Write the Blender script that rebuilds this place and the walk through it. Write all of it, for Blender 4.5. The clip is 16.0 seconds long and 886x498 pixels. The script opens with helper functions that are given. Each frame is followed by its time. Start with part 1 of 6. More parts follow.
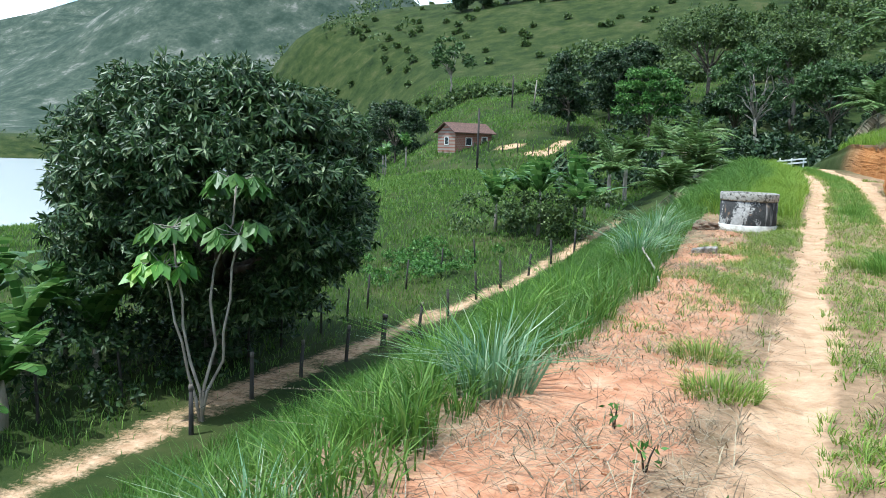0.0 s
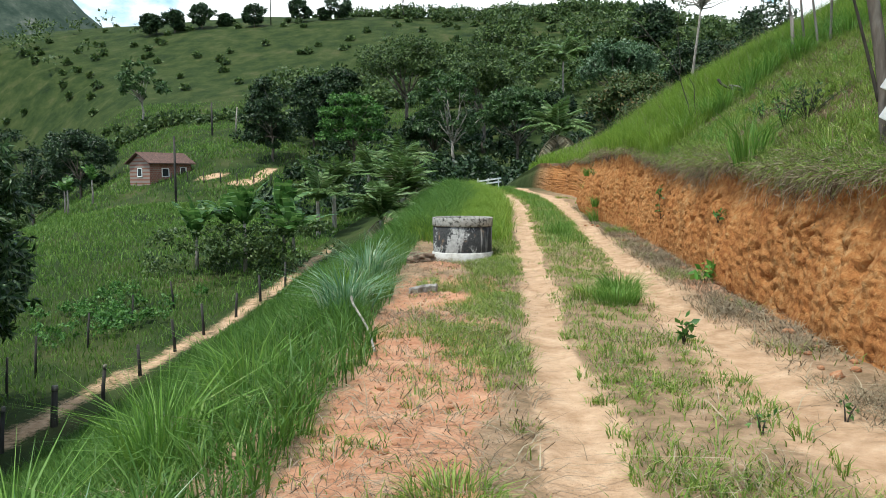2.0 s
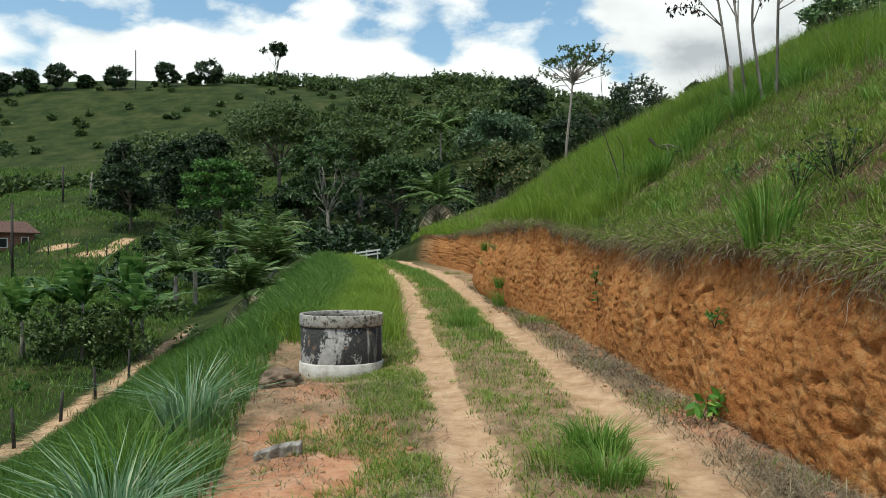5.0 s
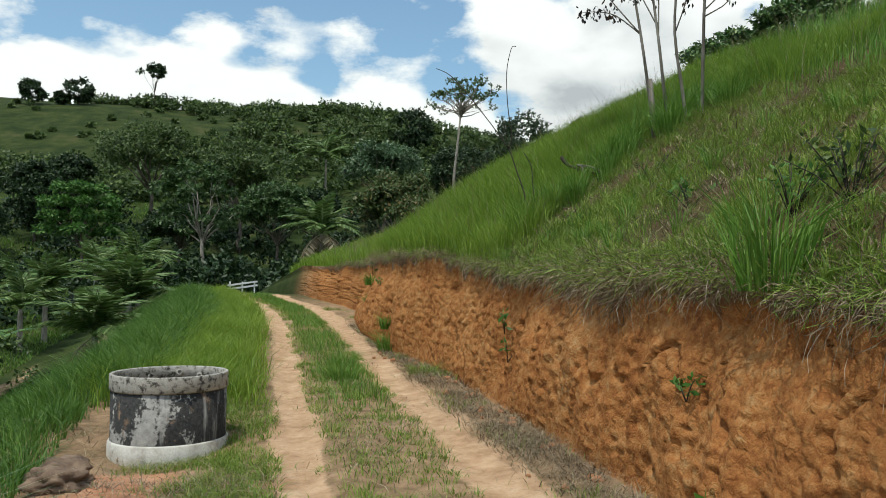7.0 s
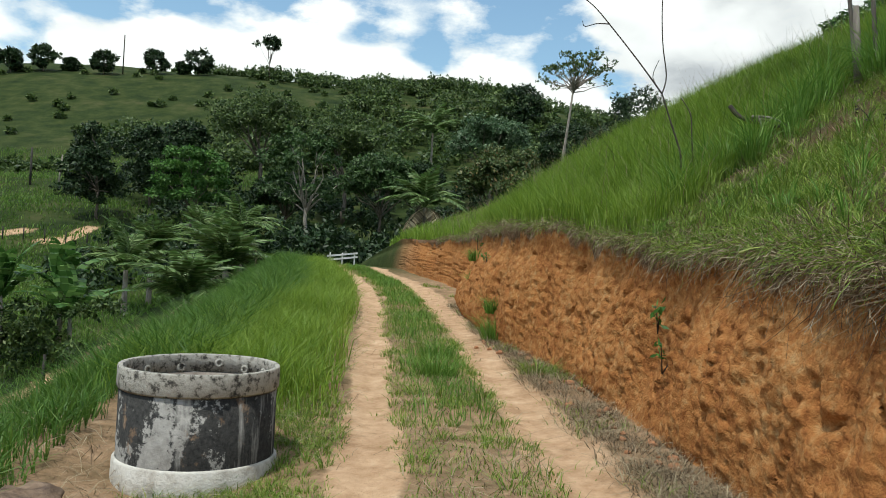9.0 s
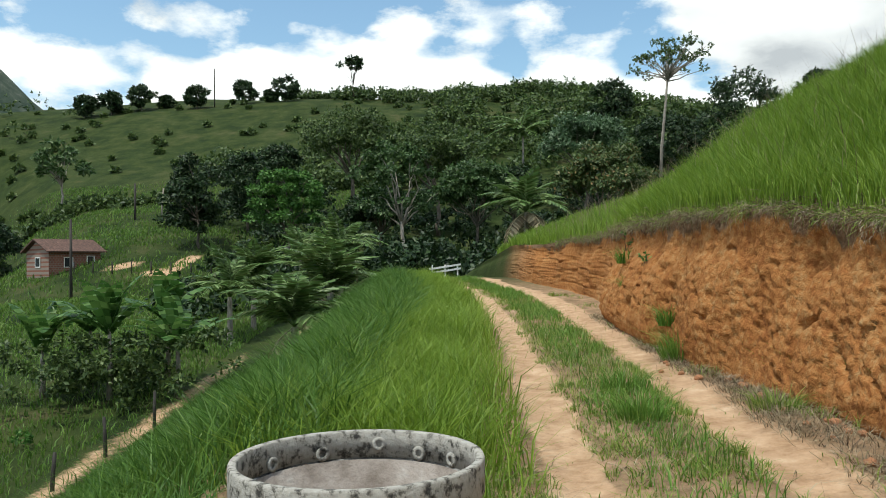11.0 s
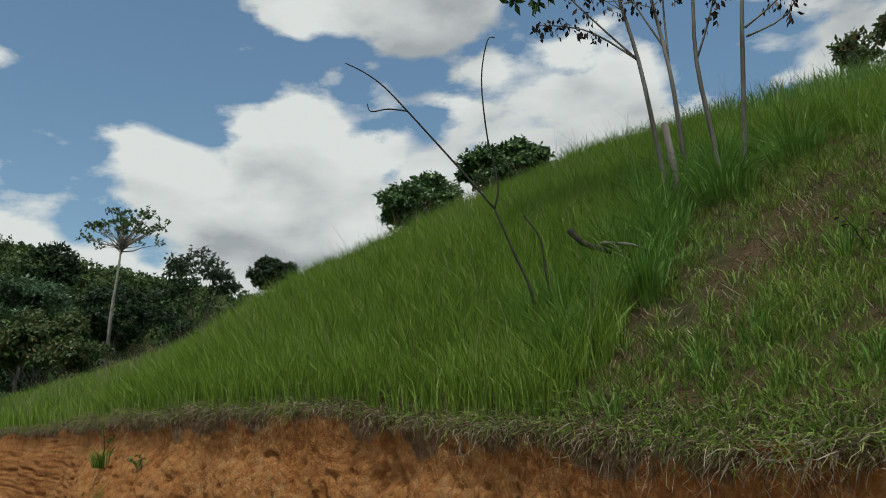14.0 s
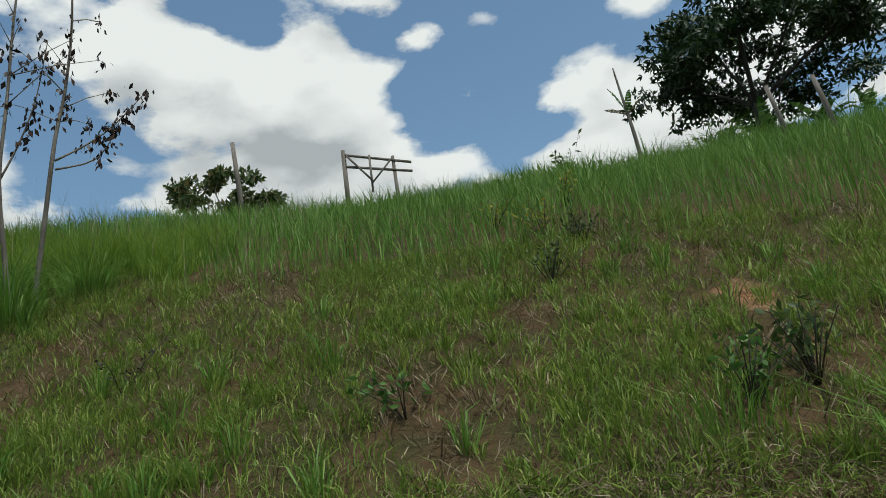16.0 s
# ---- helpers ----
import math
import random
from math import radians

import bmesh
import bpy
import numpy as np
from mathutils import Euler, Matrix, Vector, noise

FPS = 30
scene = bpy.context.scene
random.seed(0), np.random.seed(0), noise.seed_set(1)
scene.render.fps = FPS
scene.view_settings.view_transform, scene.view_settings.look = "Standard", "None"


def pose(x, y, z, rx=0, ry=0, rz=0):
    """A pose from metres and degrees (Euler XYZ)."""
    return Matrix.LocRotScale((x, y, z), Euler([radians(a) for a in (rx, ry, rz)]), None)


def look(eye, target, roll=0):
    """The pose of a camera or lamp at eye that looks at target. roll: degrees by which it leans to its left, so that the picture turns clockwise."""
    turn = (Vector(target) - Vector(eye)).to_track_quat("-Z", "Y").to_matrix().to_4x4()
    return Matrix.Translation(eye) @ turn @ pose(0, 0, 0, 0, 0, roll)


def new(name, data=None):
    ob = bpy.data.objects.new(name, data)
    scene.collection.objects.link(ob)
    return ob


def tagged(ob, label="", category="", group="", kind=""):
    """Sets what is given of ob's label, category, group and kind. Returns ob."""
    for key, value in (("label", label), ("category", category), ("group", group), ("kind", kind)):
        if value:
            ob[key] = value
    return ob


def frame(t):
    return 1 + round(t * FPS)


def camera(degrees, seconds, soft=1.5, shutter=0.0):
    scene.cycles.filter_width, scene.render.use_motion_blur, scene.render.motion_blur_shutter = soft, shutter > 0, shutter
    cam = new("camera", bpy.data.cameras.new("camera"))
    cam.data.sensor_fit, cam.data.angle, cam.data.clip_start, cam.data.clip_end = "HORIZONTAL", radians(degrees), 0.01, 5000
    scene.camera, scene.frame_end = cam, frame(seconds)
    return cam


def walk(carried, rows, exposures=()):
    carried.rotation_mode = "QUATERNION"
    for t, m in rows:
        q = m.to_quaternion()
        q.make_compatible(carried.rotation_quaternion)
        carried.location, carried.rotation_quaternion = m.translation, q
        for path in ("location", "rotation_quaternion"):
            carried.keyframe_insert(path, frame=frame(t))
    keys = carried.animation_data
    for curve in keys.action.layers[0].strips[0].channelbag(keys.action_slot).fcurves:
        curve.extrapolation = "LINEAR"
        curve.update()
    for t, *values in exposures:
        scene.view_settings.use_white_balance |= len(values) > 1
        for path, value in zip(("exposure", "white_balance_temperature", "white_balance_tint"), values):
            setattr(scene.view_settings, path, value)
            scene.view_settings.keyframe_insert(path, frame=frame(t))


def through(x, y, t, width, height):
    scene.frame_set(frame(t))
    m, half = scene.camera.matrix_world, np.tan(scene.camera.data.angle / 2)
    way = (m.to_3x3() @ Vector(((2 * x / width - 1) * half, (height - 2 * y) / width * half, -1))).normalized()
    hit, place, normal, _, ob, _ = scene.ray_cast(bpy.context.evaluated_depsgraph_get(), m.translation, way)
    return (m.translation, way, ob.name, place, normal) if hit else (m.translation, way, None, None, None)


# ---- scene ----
cam = camera(58.9, 16.0, soft=0.9)
PATH = [
    (0, (0.024, -2.392, 1.364), (-0.828, -0.601, 1.114), 2.0),
    (0.5, (-0.009, -1.841, 1.358), (-0.718, 0.014, 1.119), 1.2),
    (1, (-0.128, -1.28, 1.367), (-0.633, 0.639, 1.126), -1.0),
    (1.5, (-0.241, -0.677, 1.342), (-0.609, 1.276, 1.131), -1.8),
    (2, (-0.364, -0.06, 1.373), (-0.532, 1.926, 1.203), -0.1),
    (2.5, (-0.407, 0.529, 1.382), (-0.446, 2.523, 1.232), 0.1),
    (3, (-0.441, 1.175, 1.399), (-0.444, 3.174, 1.344), -0.0),
    (3.2, (-0.488, 1.446, 1.379), (-0.454, 3.445, 1.351), 0.0),
    (5.3, (-0.628, 4.054, 1.562), (-0.468, 6.048, 1.569), -0.4),
    (5.5, (-0.613, 4.288, 1.555), (-0.435, 6.279, 1.565), -0.6),
    (6, (-0.543, 4.844, 1.528), (-0.266, 6.824, 1.553), -0.7),
    (6.5, (-0.397, 5.459, 1.563), (-0.078, 7.432, 1.593), -0.4),
    (7, (-0.294, 6.05, 1.604), (0.139, 8.0, 1.691), 0.3),
    (7.5, (-0.077, 6.609, 1.608), (0.384, 8.549, 1.755), -0.5),
    (8, (0.037, 7.159, 1.594), (0.601, 9.07, 1.761), 0.4),
    (8.5, (0.071, 7.749, 1.541), (0.608, 9.673, 1.644), 1.7),
    (9, (-0.053, 8.399, 1.559), (0.125, 10.392, 1.585), 3.0),
    (9.5, (-0.244, 8.936, 1.598), (-0.196, 10.936, 1.608), -0.2),
    (9.7, (-0.313, 9.168, 1.573), (-0.412, 11.165, 1.582), -0.5),
    (11.8, (-0.961, 11.308, 1.52), (-0.872, 13.305, 1.58), -2.1),
    (12, (-0.996, 11.435, 1.5), (-0.783, 13.423, 1.554), -3.0),
    (12.5, (-0.99, 11.895, 1.59), (-0.437, 13.812, 1.707), -3.5),
    (13, (-0.966, 12.336, 1.755), (0.072, 14.028, 1.995), -4.0),
    (13.5, (-0.988, 12.615, 1.837), (0.19, 14.188, 2.214), -4.0),
    (14, (-1.009, 12.644, 1.879), (0.192, 14.182, 2.322), -2.7),
    (14.5, (-0.977, 12.543, 1.938), (0.406, 13.868, 2.516), -3.2),
    (15, (-0.941, 12.432, 1.94), (0.693, 13.393, 2.575), -5.0),
    (15.5, (-0.989, 12.27, 1.939), (0.829, 12.825, 2.56), -7.1),
    (16, (-1.075, 12.106, 1.915), (0.835, 12.24, 2.492), -8.5),
]
EXPOSURES = [(0, 0.62, 5700, 3), (0.5, 0.35, 5750, 3), (1.5, 0.25, 6000, 4), (2.5, 0.08, 6400, 3), (3.2, -0.1, 6500, 3), (5.5, -0.3, 6500, 3), (8.5, -0.36, 6500, 3), (9.1, -0.22, 6500, 3), (9.5, -0.14, 6500, 3), (12, -0.2, 6500, 3),
             (13, -0.64, 6500, 3), (14.5, -0.88, 6500, 3), (16, -0.66, 6500, 3)]
walk(cam, [(t, look(eye, target, roll)) for t, eye, target, roll in PATH], EXPOSURES)

# ---- light ----
SUN_EL, SUN_AZ = 69.0, 228.0      # degrees; azimuth clockwise from +y
sun_dir = Vector((math.sin(radians(SUN_AZ)) * math.cos(radians(SUN_EL)),
                  math.cos(radians(SUN_AZ)) * math.cos(radians(SUN_EL)), math.sin(radians(SUN_EL))))
sun = new("sun", bpy.data.lights.new("sun", "SUN"))
sun.data.energy, sun.data.angle, sun.data.color = 4.0, radians(0.6), (1.0, 0.96, 0.90)
sun.matrix_world = look(sun_dir * 100, (0, 0, 0))

world = bpy.data.worlds.new("sky")
scene.world = world
world.use_nodes = True
wt = world.node_tree
wt.nodes.clear()


def node(tree, kind, **values):
    n = tree.nodes.new(kind)
    for key, value in values.items():
        if key in n.inputs:
            n.inputs[key].default_value = value
        else:
            setattr(n, key, value)
    return n


CLOUD_SHIFT, CLOUD_EDGE = (5.1, 2.4, 0.4), 0.49


def ramp(tree, stops):
    r = node(tree, "ShaderNodeValToRGB")
    e = r.color_ramp.elements
    while len(e) < len(stops):
        e.new(0.5)
    for k, (p, c) in enumerate(stops):
        e[k].position, e[k].color = p, (*c, 1)
    return r


def sky_world():
    out = node(wt, "ShaderNodeOutputWorld")
    sky = node(wt, "ShaderNodeTexSky", sky_type="NISHITA", sun_disc=False)
    sky.sun_elevation, sky.sun_rotation = radians(SUN_EL), radians(SUN_AZ)
    sky.air_density, sky.dust_density, sky.ozone_density = 1.15, 1.0, 2.5
    coord = node(wt, "ShaderNodeTexCoord")
    sep = node(wt, "ShaderNodeSeparateXYZ")
    wt.links.new(coord.outputs["Generated"], sep.inputs[0])
    # heaped clouds: flattened towards the horizon, with billowing edges and grey bases
    def vmath(op, a, b):
        n = node(wt, "ShaderNodeVectorMath", operation=op)
        for k, v in enumerate((a, b)):
            if isinstance(v, tuple):
                n.inputs[k].default_value = v
            else:
                wt.links.new(v, n.inputs[k])
        return n.outputs[0]

    def calc(op, a, b=0.0, c=0.0):
        n = node(wt, "ShaderNodeMath", operation=op)
        for k, v in enumerate((a, b, c)):
            if isinstance(v, float):
                n.inputs[k].default_value = v
            else:
                wt.links.new(v, n.inputs[k])
        return n.outputs[0]

    def heap(vec):
        """Thickness of the cloud: large heaps, with round billows on them."""
        big = node(wt, "ShaderNodeTexNoise", Scale=3.3, Detail=3.0, Roughness=0.5)
        fine = node(wt, "ShaderNodeTexNoise", Scale=9.0, Detail=10.0, Roughness=0.62)
        puff = node(wt, "ShaderNodeTexVoronoi", Scale=11.0, feature="SMOOTH_F1")
        puff.inputs["Smoothness"].default_value = 0.6
        wob = vmath("ADD", vec, vmath("MULTIPLY", fine.outputs["Color"], (0.07, 0.07, 0.07)))
        wt.links.new(vec, big.inputs["Vector"])
        wt.links.new(vec, fine.inputs["Vector"])
        wt.links.new(wob, puff.inputs["Vector"])
        d = calc("MULTIPLY_ADD", fine.outputs["Fac"], 0.26, big.outputs["Fac"])
        return calc("MULTIPLY_ADD", puff.outputs["Distance"], -0.16, d)

    stretched = vmath("MULTIPLY", coord.outputs["Generated"], (1.0, 1.0, 2.0))
    vec = vmath("ADD", stretched, CLOUD_SHIFT)
    here = heap(vec)
    above = heap(vmath("ADD", vec, (0.0, 0.0, 0.11)))
    low = calc("MULTIPLY", calc("SUBTRACT", 0.30, calc("MAXIMUM", sep.outputs["Z"], 0.0)), 0.42)
    thick = calc("ADD", here, calc("MAXIMUM", low, -0.02))
    cover = ramp(wt, [(CLOUD_EDGE, (0, 0, 0)), (CLOUD_EDGE + 0.055, (1, 1, 1))])
    wt.links.new(thick, cover.inputs[0])
    # where more cloud stands above, the base is in its own shade
    shade = ramp(wt, [(0.50, (10.4, 10.5, 10.6)), (0.62, (8.6, 8.75, 8.95)), (0.78, (5.2, 5.45, 5.85))])
    wt.links.new(calc("MULTIPLY_ADD", calc("SUBTRACT", above, here), 0.9, calc("MULTIPLY", calc("ADD", above, here), 0.5)), shade.inputs[0])
    mix = node(wt, "ShaderNodeMixRGB")
    wt.links.new(cover.outputs["Color"], mix.inputs[0])
    clear = node(wt, "ShaderNodeVectorMath", operation="MULTIPLY")
    clear.inputs[1].default_value = (1.5, 1.6, 1.55)
    wt.links.new(sky.outputs[0], clear.inputs[0])
    wt.links.new(clear.outputs[0], mix.inputs[1])
    wt.links.new(shade.outputs["Color"], mix.inputs[2])
    back = node(wt, "ShaderNodeBackground", Strength=0.125)
    wt.links.new(mix.outputs[0], back.inputs["Color"])
    wt.links.new(back.outputs[0], out.inputs["Surface"])


sky_world()

# ---- helpers of this scene ----
rng = np.random.default_rng(7)


def principled(name, rough=0.8):
    m = bpy.data.materials.new(name)
    m.use_nodes = True
    bsdf = m.node_tree.nodes["Principled BSDF"]
    bsdf.inputs["Roughness"].default_value = rough
    return m, m.node_tree, bsdf


def surface(name, stops, scale=4.0, rough=0.85, bump=0.3, bump_scale=30.0, detail=8.0, metal=0.0, stretch=(1, 1, 1)):
    """A matt surface: two scales of noise in the colour and a fine relief."""
    m, t, b = principled(name, rough)
    b.inputs["Metallic"].default_value = metal
    b.inputs["Specular IOR Level"].default_value = 0.25
    co = node(t, "ShaderNodeTexCoord")
    mp = node(t, "ShaderNodeMapping")
    mp.inputs["Scale"].default_value = stretch
    t.links.new(co.outputs["Object"], mp.inputs[0])
    n1 = node(t, "ShaderNodeTexNoise", Scale=scale, Detail=detail, Roughness=0.65)
    n2 = node(t, "ShaderNodeTexNoise", Scale=bump_scale, Detail=6.0, Roughness=0.6)
    for n in (n1, n2):
        t.links.new(mp.outputs[0], n.inputs["Vector"])
    r = ramp(t, stops)
    t.links.new(n1.outputs["Fac"], r.inputs[0])
    t.links.new(r.outputs[0], b.inputs["Base Color"])
    bp = node(t, "ShaderNodeBump", Strength=bump, Distance=0.02)
    t.links.new(n2.outputs["Fac"], bp.inputs["Height"])
    t.links.new(bp.outputs[0], b.inputs["Normal"])
    return m


def leafy(name, stops, rough=0.5, through=0.25, patch=0.0):
    """Leaves and grass: the colour varies from blade to blade, and light comes through."""
    m, t, b = principled(name, rough)
    b.inputs["Specular IOR Level"].default_value = 0.3
    geo = node(t, "ShaderNodeNewGeometry")
    r = ramp(t, stops)
    if patch:
        n = node(t, "ShaderNodeTexNoise", Scale=patch, Detail=4.0)
        t.links.new(geo.outputs["Position"], n.inputs["Vector"])
        mx = node(t, "ShaderNodeMix", data_type="FLOAT")
        mx.inputs[0].default_value = 0.35
        t.links.new(geo.outputs["Random Per Island"], mx.inputs[2])
        t.links.new(n.outputs["Fac"], mx.inputs[3])
        t.links.new(mx.outputs[0], r.inputs[0])
    else:
        t.links.new(geo.outputs["Random Per Island"], r.inputs[0])
    t.links.new(r.outputs[0], b.inputs["Base Color"])
    tr = node(t, "ShaderNodeBsdfTranslucent")
    t.links.new(r.outputs[0], tr.inputs["Color"])
    ms = node(t, "ShaderNodeMixShader")
    ms.inputs[0].default_value = through
    t.links.new(b.outputs[0], ms.inputs[1])
    t.links.new(tr.outputs[0], ms.inputs[2])
    t.links.new(ms.outputs[0], t.nodes["Material Output"].inputs["Surface"])
    return m


def sheet(name, verts, faces, mat, smooth=False):
    """A mesh from arrays of vertices and of triangles or quads."""
    verts, faces = np.asarray(verts, np.float32), np.asarray(faces, np.int32)
    me = bpy.data.meshes.new(name)
    me.vertices.add(len(verts))
    me.vertices.foreach_set("co", verts.ravel())
    k = faces.shape[1]
    me.loops.add(faces.size)
    me.loops.foreach_set("vertex_index", faces.ravel())
    me.polygons.add(len(faces))
    me.polygons.foreach_set("loop_start", np.arange(len(faces), dtype=np.int32) * k)
    me.polygons.foreach_set("loop_total", np.full(len(faces), k, np.int32))
    if smooth:
        me.polygons.foreach_set("use_smooth", np.ones(len(faces), bool))
    me.materials.append(mat)
    me.update()
    me.validate()
    return me


def part(name, data, mat, parent=None, label=""):
    """Links a bmesh or a mesh as one object under its thing."""
    if isinstance(data, bmesh.types.BMesh):
        me = bpy.data.meshes.new(name)
        data.to_mesh(me)
        data.free()
        me.materials.append(mat)
    else:
        me = data
    ob = new(name, me)
    if parent:
        ob.parent = parent
    if label:
        ob["label"] = label
    return ob


def thing(name, m, label, category, group="", kind=""):
    ob = new(name)
    ob.matrix_world = m
    return tagged(ob, label, category, group, kind)


def tube(bm, points, radii, sides=8, cap=True):
    """A tapered tube along points."""
    rings = []
    pts = [Vector(p) for p in points]
    for k, p in enumerate(pts):
        a = (pts[min(k + 1, len(pts) - 1)] - pts[max(k - 1, 0)]).normalized()
        u = a.cross(Vector((0.31, 0.95, 0.1))).normalized()
        w = a.cross(u)
        rings.append([bm.verts.new(p + float(radii[k]) * (math.cos(q) * u + math.sin(q) * w))
                      for q in [math.tau * s / sides for s in range(sides)]])
    for a, b in zip(rings, rings[1:]):
        for s in range(sides):
            f = bm.faces.new((a[s], a[(s + 1) % sides], b[(s + 1) % sides], b[s]))
            f.smooth = True
    if cap:
        bm.faces.new(rings[0][::-1])
        bm.faces.new(rings[-1])
    return bm


def box(bm, x0, y0, z0, x1, y1, z1, bevel=0.0):
    r = bmesh.ops.create_cube(bm, size=1.0, matrix=Matrix.LocRotScale(
        ((x0 + x1) / 2, (y0 + y1) / 2, (z0 + z1) / 2), None, (abs(x1 - x0), abs(y1 - y0), abs(z1 - z0))))
    if bevel:
        edges = list({e for v in r["verts"] for e in v.link_edges})
        bmesh.ops.bevel(bm, geom=edges, offset=bevel, segments=2, affect="EDGES")
    return bm


def lathe(bm, profile, sides=64):
    """Turns a closed profile of (radius, z) round the z axis."""
    rings = [[bm.verts.new((r * math.cos(q), r * math.sin(q), z)) for q in [math.tau * s / sides for s in range(sides)]]
             for r, z in profile]
    for a, b in zip(rings, rings[1:] + rings[:1]):
        for s in range(sides):
            f = bm.faces.new((a[s], a[(s + 1) % sides], b[(s + 1) % sides], b[s]))
            f.smooth = True
    return bm


def blades(base, height, width, lean, bend=0.35, facing=None, curl=None):
    """Grass blades: base points (n,3), each a tapered strip that bends over. Returns vertices and triangles."""
    n = len(base)
    a = rng.uniform(0, math.tau, n) if facing is None else facing
    side = np.stack([np.cos(a), np.sin(a), 0 * a], 1)
    ll = rng.uniform(0, math.tau, n)
    over = np.stack([np.cos(ll), np.sin(ll), 0 * ll], 1) * (lean * rng.uniform(0.3, 1.3, n))[:, None]
    if curl is not None:
        over = over + curl
    h, w = height[:, None], width[:, None]
    upv = np.array([0, 0, 1.0])
    mid = base + h * 0.55 * (upv + over * 0.5)
    tip = base + h * ((1 - 0.25 * np.minimum(1, (over ** 2).sum(1, keepdims=True))) * upv + over * (1 + bend))
    v = np.stack([base - side * w, base + side * w, mid - side * w * 0.8, mid + side * w * 0.8, tip], 1).reshape(-1, 3)
    k = np.arange(n)[:, None] * 5
    f = np.concatenate([k + [0, 1, 3], k + [0, 3, 2], k + [2, 3, 4]], 0)
    return v, f


def leaves(place, way, size, slim=0.35, fold=0.12, face=None):
    """Leaves as folded lozenges at places (n,3), pointing along way (n,3); face: the way their upper sides look."""
    n = len(place)
    way = way / (np.linalg.norm(way, axis=1, keepdims=True) + 1e-9)
    other = rng.normal(size=(n, 3)) if face is None else face + 0.35 * rng.normal(size=(n, 3))
    side = np.cross(way, other)
    side /= np.linalg.norm(side, axis=1, keepdims=True) + 1e-9
    nor = np.cross(side, way)
    s = np.asarray(size).reshape(-1, 1) * np.ones((n, 1))
    root, tip = place, place + way * s - nor * s * 0.1
    mid = place + way * s * 0.5 + nor * s * fold
    v = np.stack([root, mid + side * s * slim / 2 - nor * s * fold, tip, mid - side * s * slim / 2 - nor * s * fold], 1).reshape(-1, 3)
    k = np.arange(n)[:, None] * 4
    return v, np.concatenate([k + [0, 1, 2], k + [0, 2, 3]], 0)


def gather(pieces):
    vs, fs, off = [], [], 0
    for v, f in pieces:
        vs.append(v)
        fs.append(f + off)
        off += len(v)
    return np.concatenate(vs), np.concatenate(fs)


def wave(x, y, s, seed=0.0):
    """Cheap smooth noise in about -1 to 1 on arrays."""
    x, y = np.asarray(x) / s + seed * 1.7, np.asarray(y) / s - seed * 2.3
    return (np.sin(x * 1.3 + 1.9 * np.sin(y * 0.9 + seed)) + np.sin(y * 1.7 + 1.6 * np.sin(x * 1.1 - seed))
            + 0.7 * np.sin((x + y) * 2.3 + 1.2 * np.sin((x - y) * 1.9)) + 0.5 * np.sin((x - 1.7 * y) * 4.1 + seed)) / 3.0


def smooth(a, b, v):
    t = np.clip((np.asarray(v, float) - a) / (b - a), 0, 1)
    return t * t * (3 - 2 * t)


# ---- the lie of the land ----
def bend_x(y):
    """How far the track swings to the left further on."""
    y = np.asarray(y, float)
    a = np.clip(y - 24, 0, 15)
    return -0.0052 * a ** 2 - 0.156 * np.clip(y - 39, 0, 25)


def track_z(y):
    return 0.033 * np.clip(np.asarray(y, float) - 10, 0, 32)


def foot_x(y):
    return 2.4 - 0.45 * smooth(17, 21, y) + 0.75 * smooth(23, 31, y)


def lip_z(y):
    y = np.asarray(y, float)
    return 1.5 + 0.1 * smooth(6, 13, y) + 0.2 * smooth(14, 20, y) - 0.5 * smooth(22, 42, y) + 0.06 * wave(y, 0 * y, 1.7) + 0.03 * wave(y, 0 * y, 0.5, 2)


LAKE_Z = -6.0


def valley_z(x, y):
    x, y = np.asarray(x, float), np.asarray(y, float)
    v = -5.2 + 0.085 * np.clip(y - 18, 0, 75) + 0.25 * wave(x, y, 9.0) * smooth(-9, -20, x)
    # grass hill beyond the valley
    v = v + 0.17 * np.clip(y - 72, 0, 40) * smooth(-195, -135, x) + 38 * smooth(90, 240, y + 0.12 * x) * smooth(-195, -135, x + 3 * wave(x, y, 60)) * (1 + 0.05 * wave(x, y, 45))
    v = v + 3.8 * smooth(120, 215, y) * smooth(15, -45, x) * smooth(-195, -135, x) + 3.6 * smooth(120, 205, y) * np.exp(-((x - 28) / 36) ** 2)
    v = v - 10 * smooth(130, 215, y) * smooth(15, 75, x)
    # lake basin
    u = (x + 150) * -0.81 + (y - 105) * 0.59
    w = (x + 150) * 0.59 + (y - 105) * 0.81
    v = v - (v + 9.5) * (1 - smooth(0.75, 1.15, np.hypot(u / 118, w / 72)))
    # far mountains
    v = v + 250 * np.exp(-(((x + 1120) / 560) ** 2 + ((y - 1060) / 330) ** 2)) * (1 + 0.12 * wave(x, y, 90))
    v = v + 150 * np.exp(-(((x + 640) / 190) ** 2 + ((y - 700) / 170) ** 2)) * (1 + 0.12 * wave(x, y, 70, 3))
    v = v + 125 * np.exp(-(((x + 480) / 150) ** 2 + ((y - 780) / 140) ** 2)) * (1 + 0.12 * wave(x, y, 60, 7))
    v = v + 70 * np.exp(-(((x + 1300) / 380) ** 2 + ((y - 350) / 260) ** 2)) * (1 + 0.12 * wave(x, y, 90, 5))
    return v


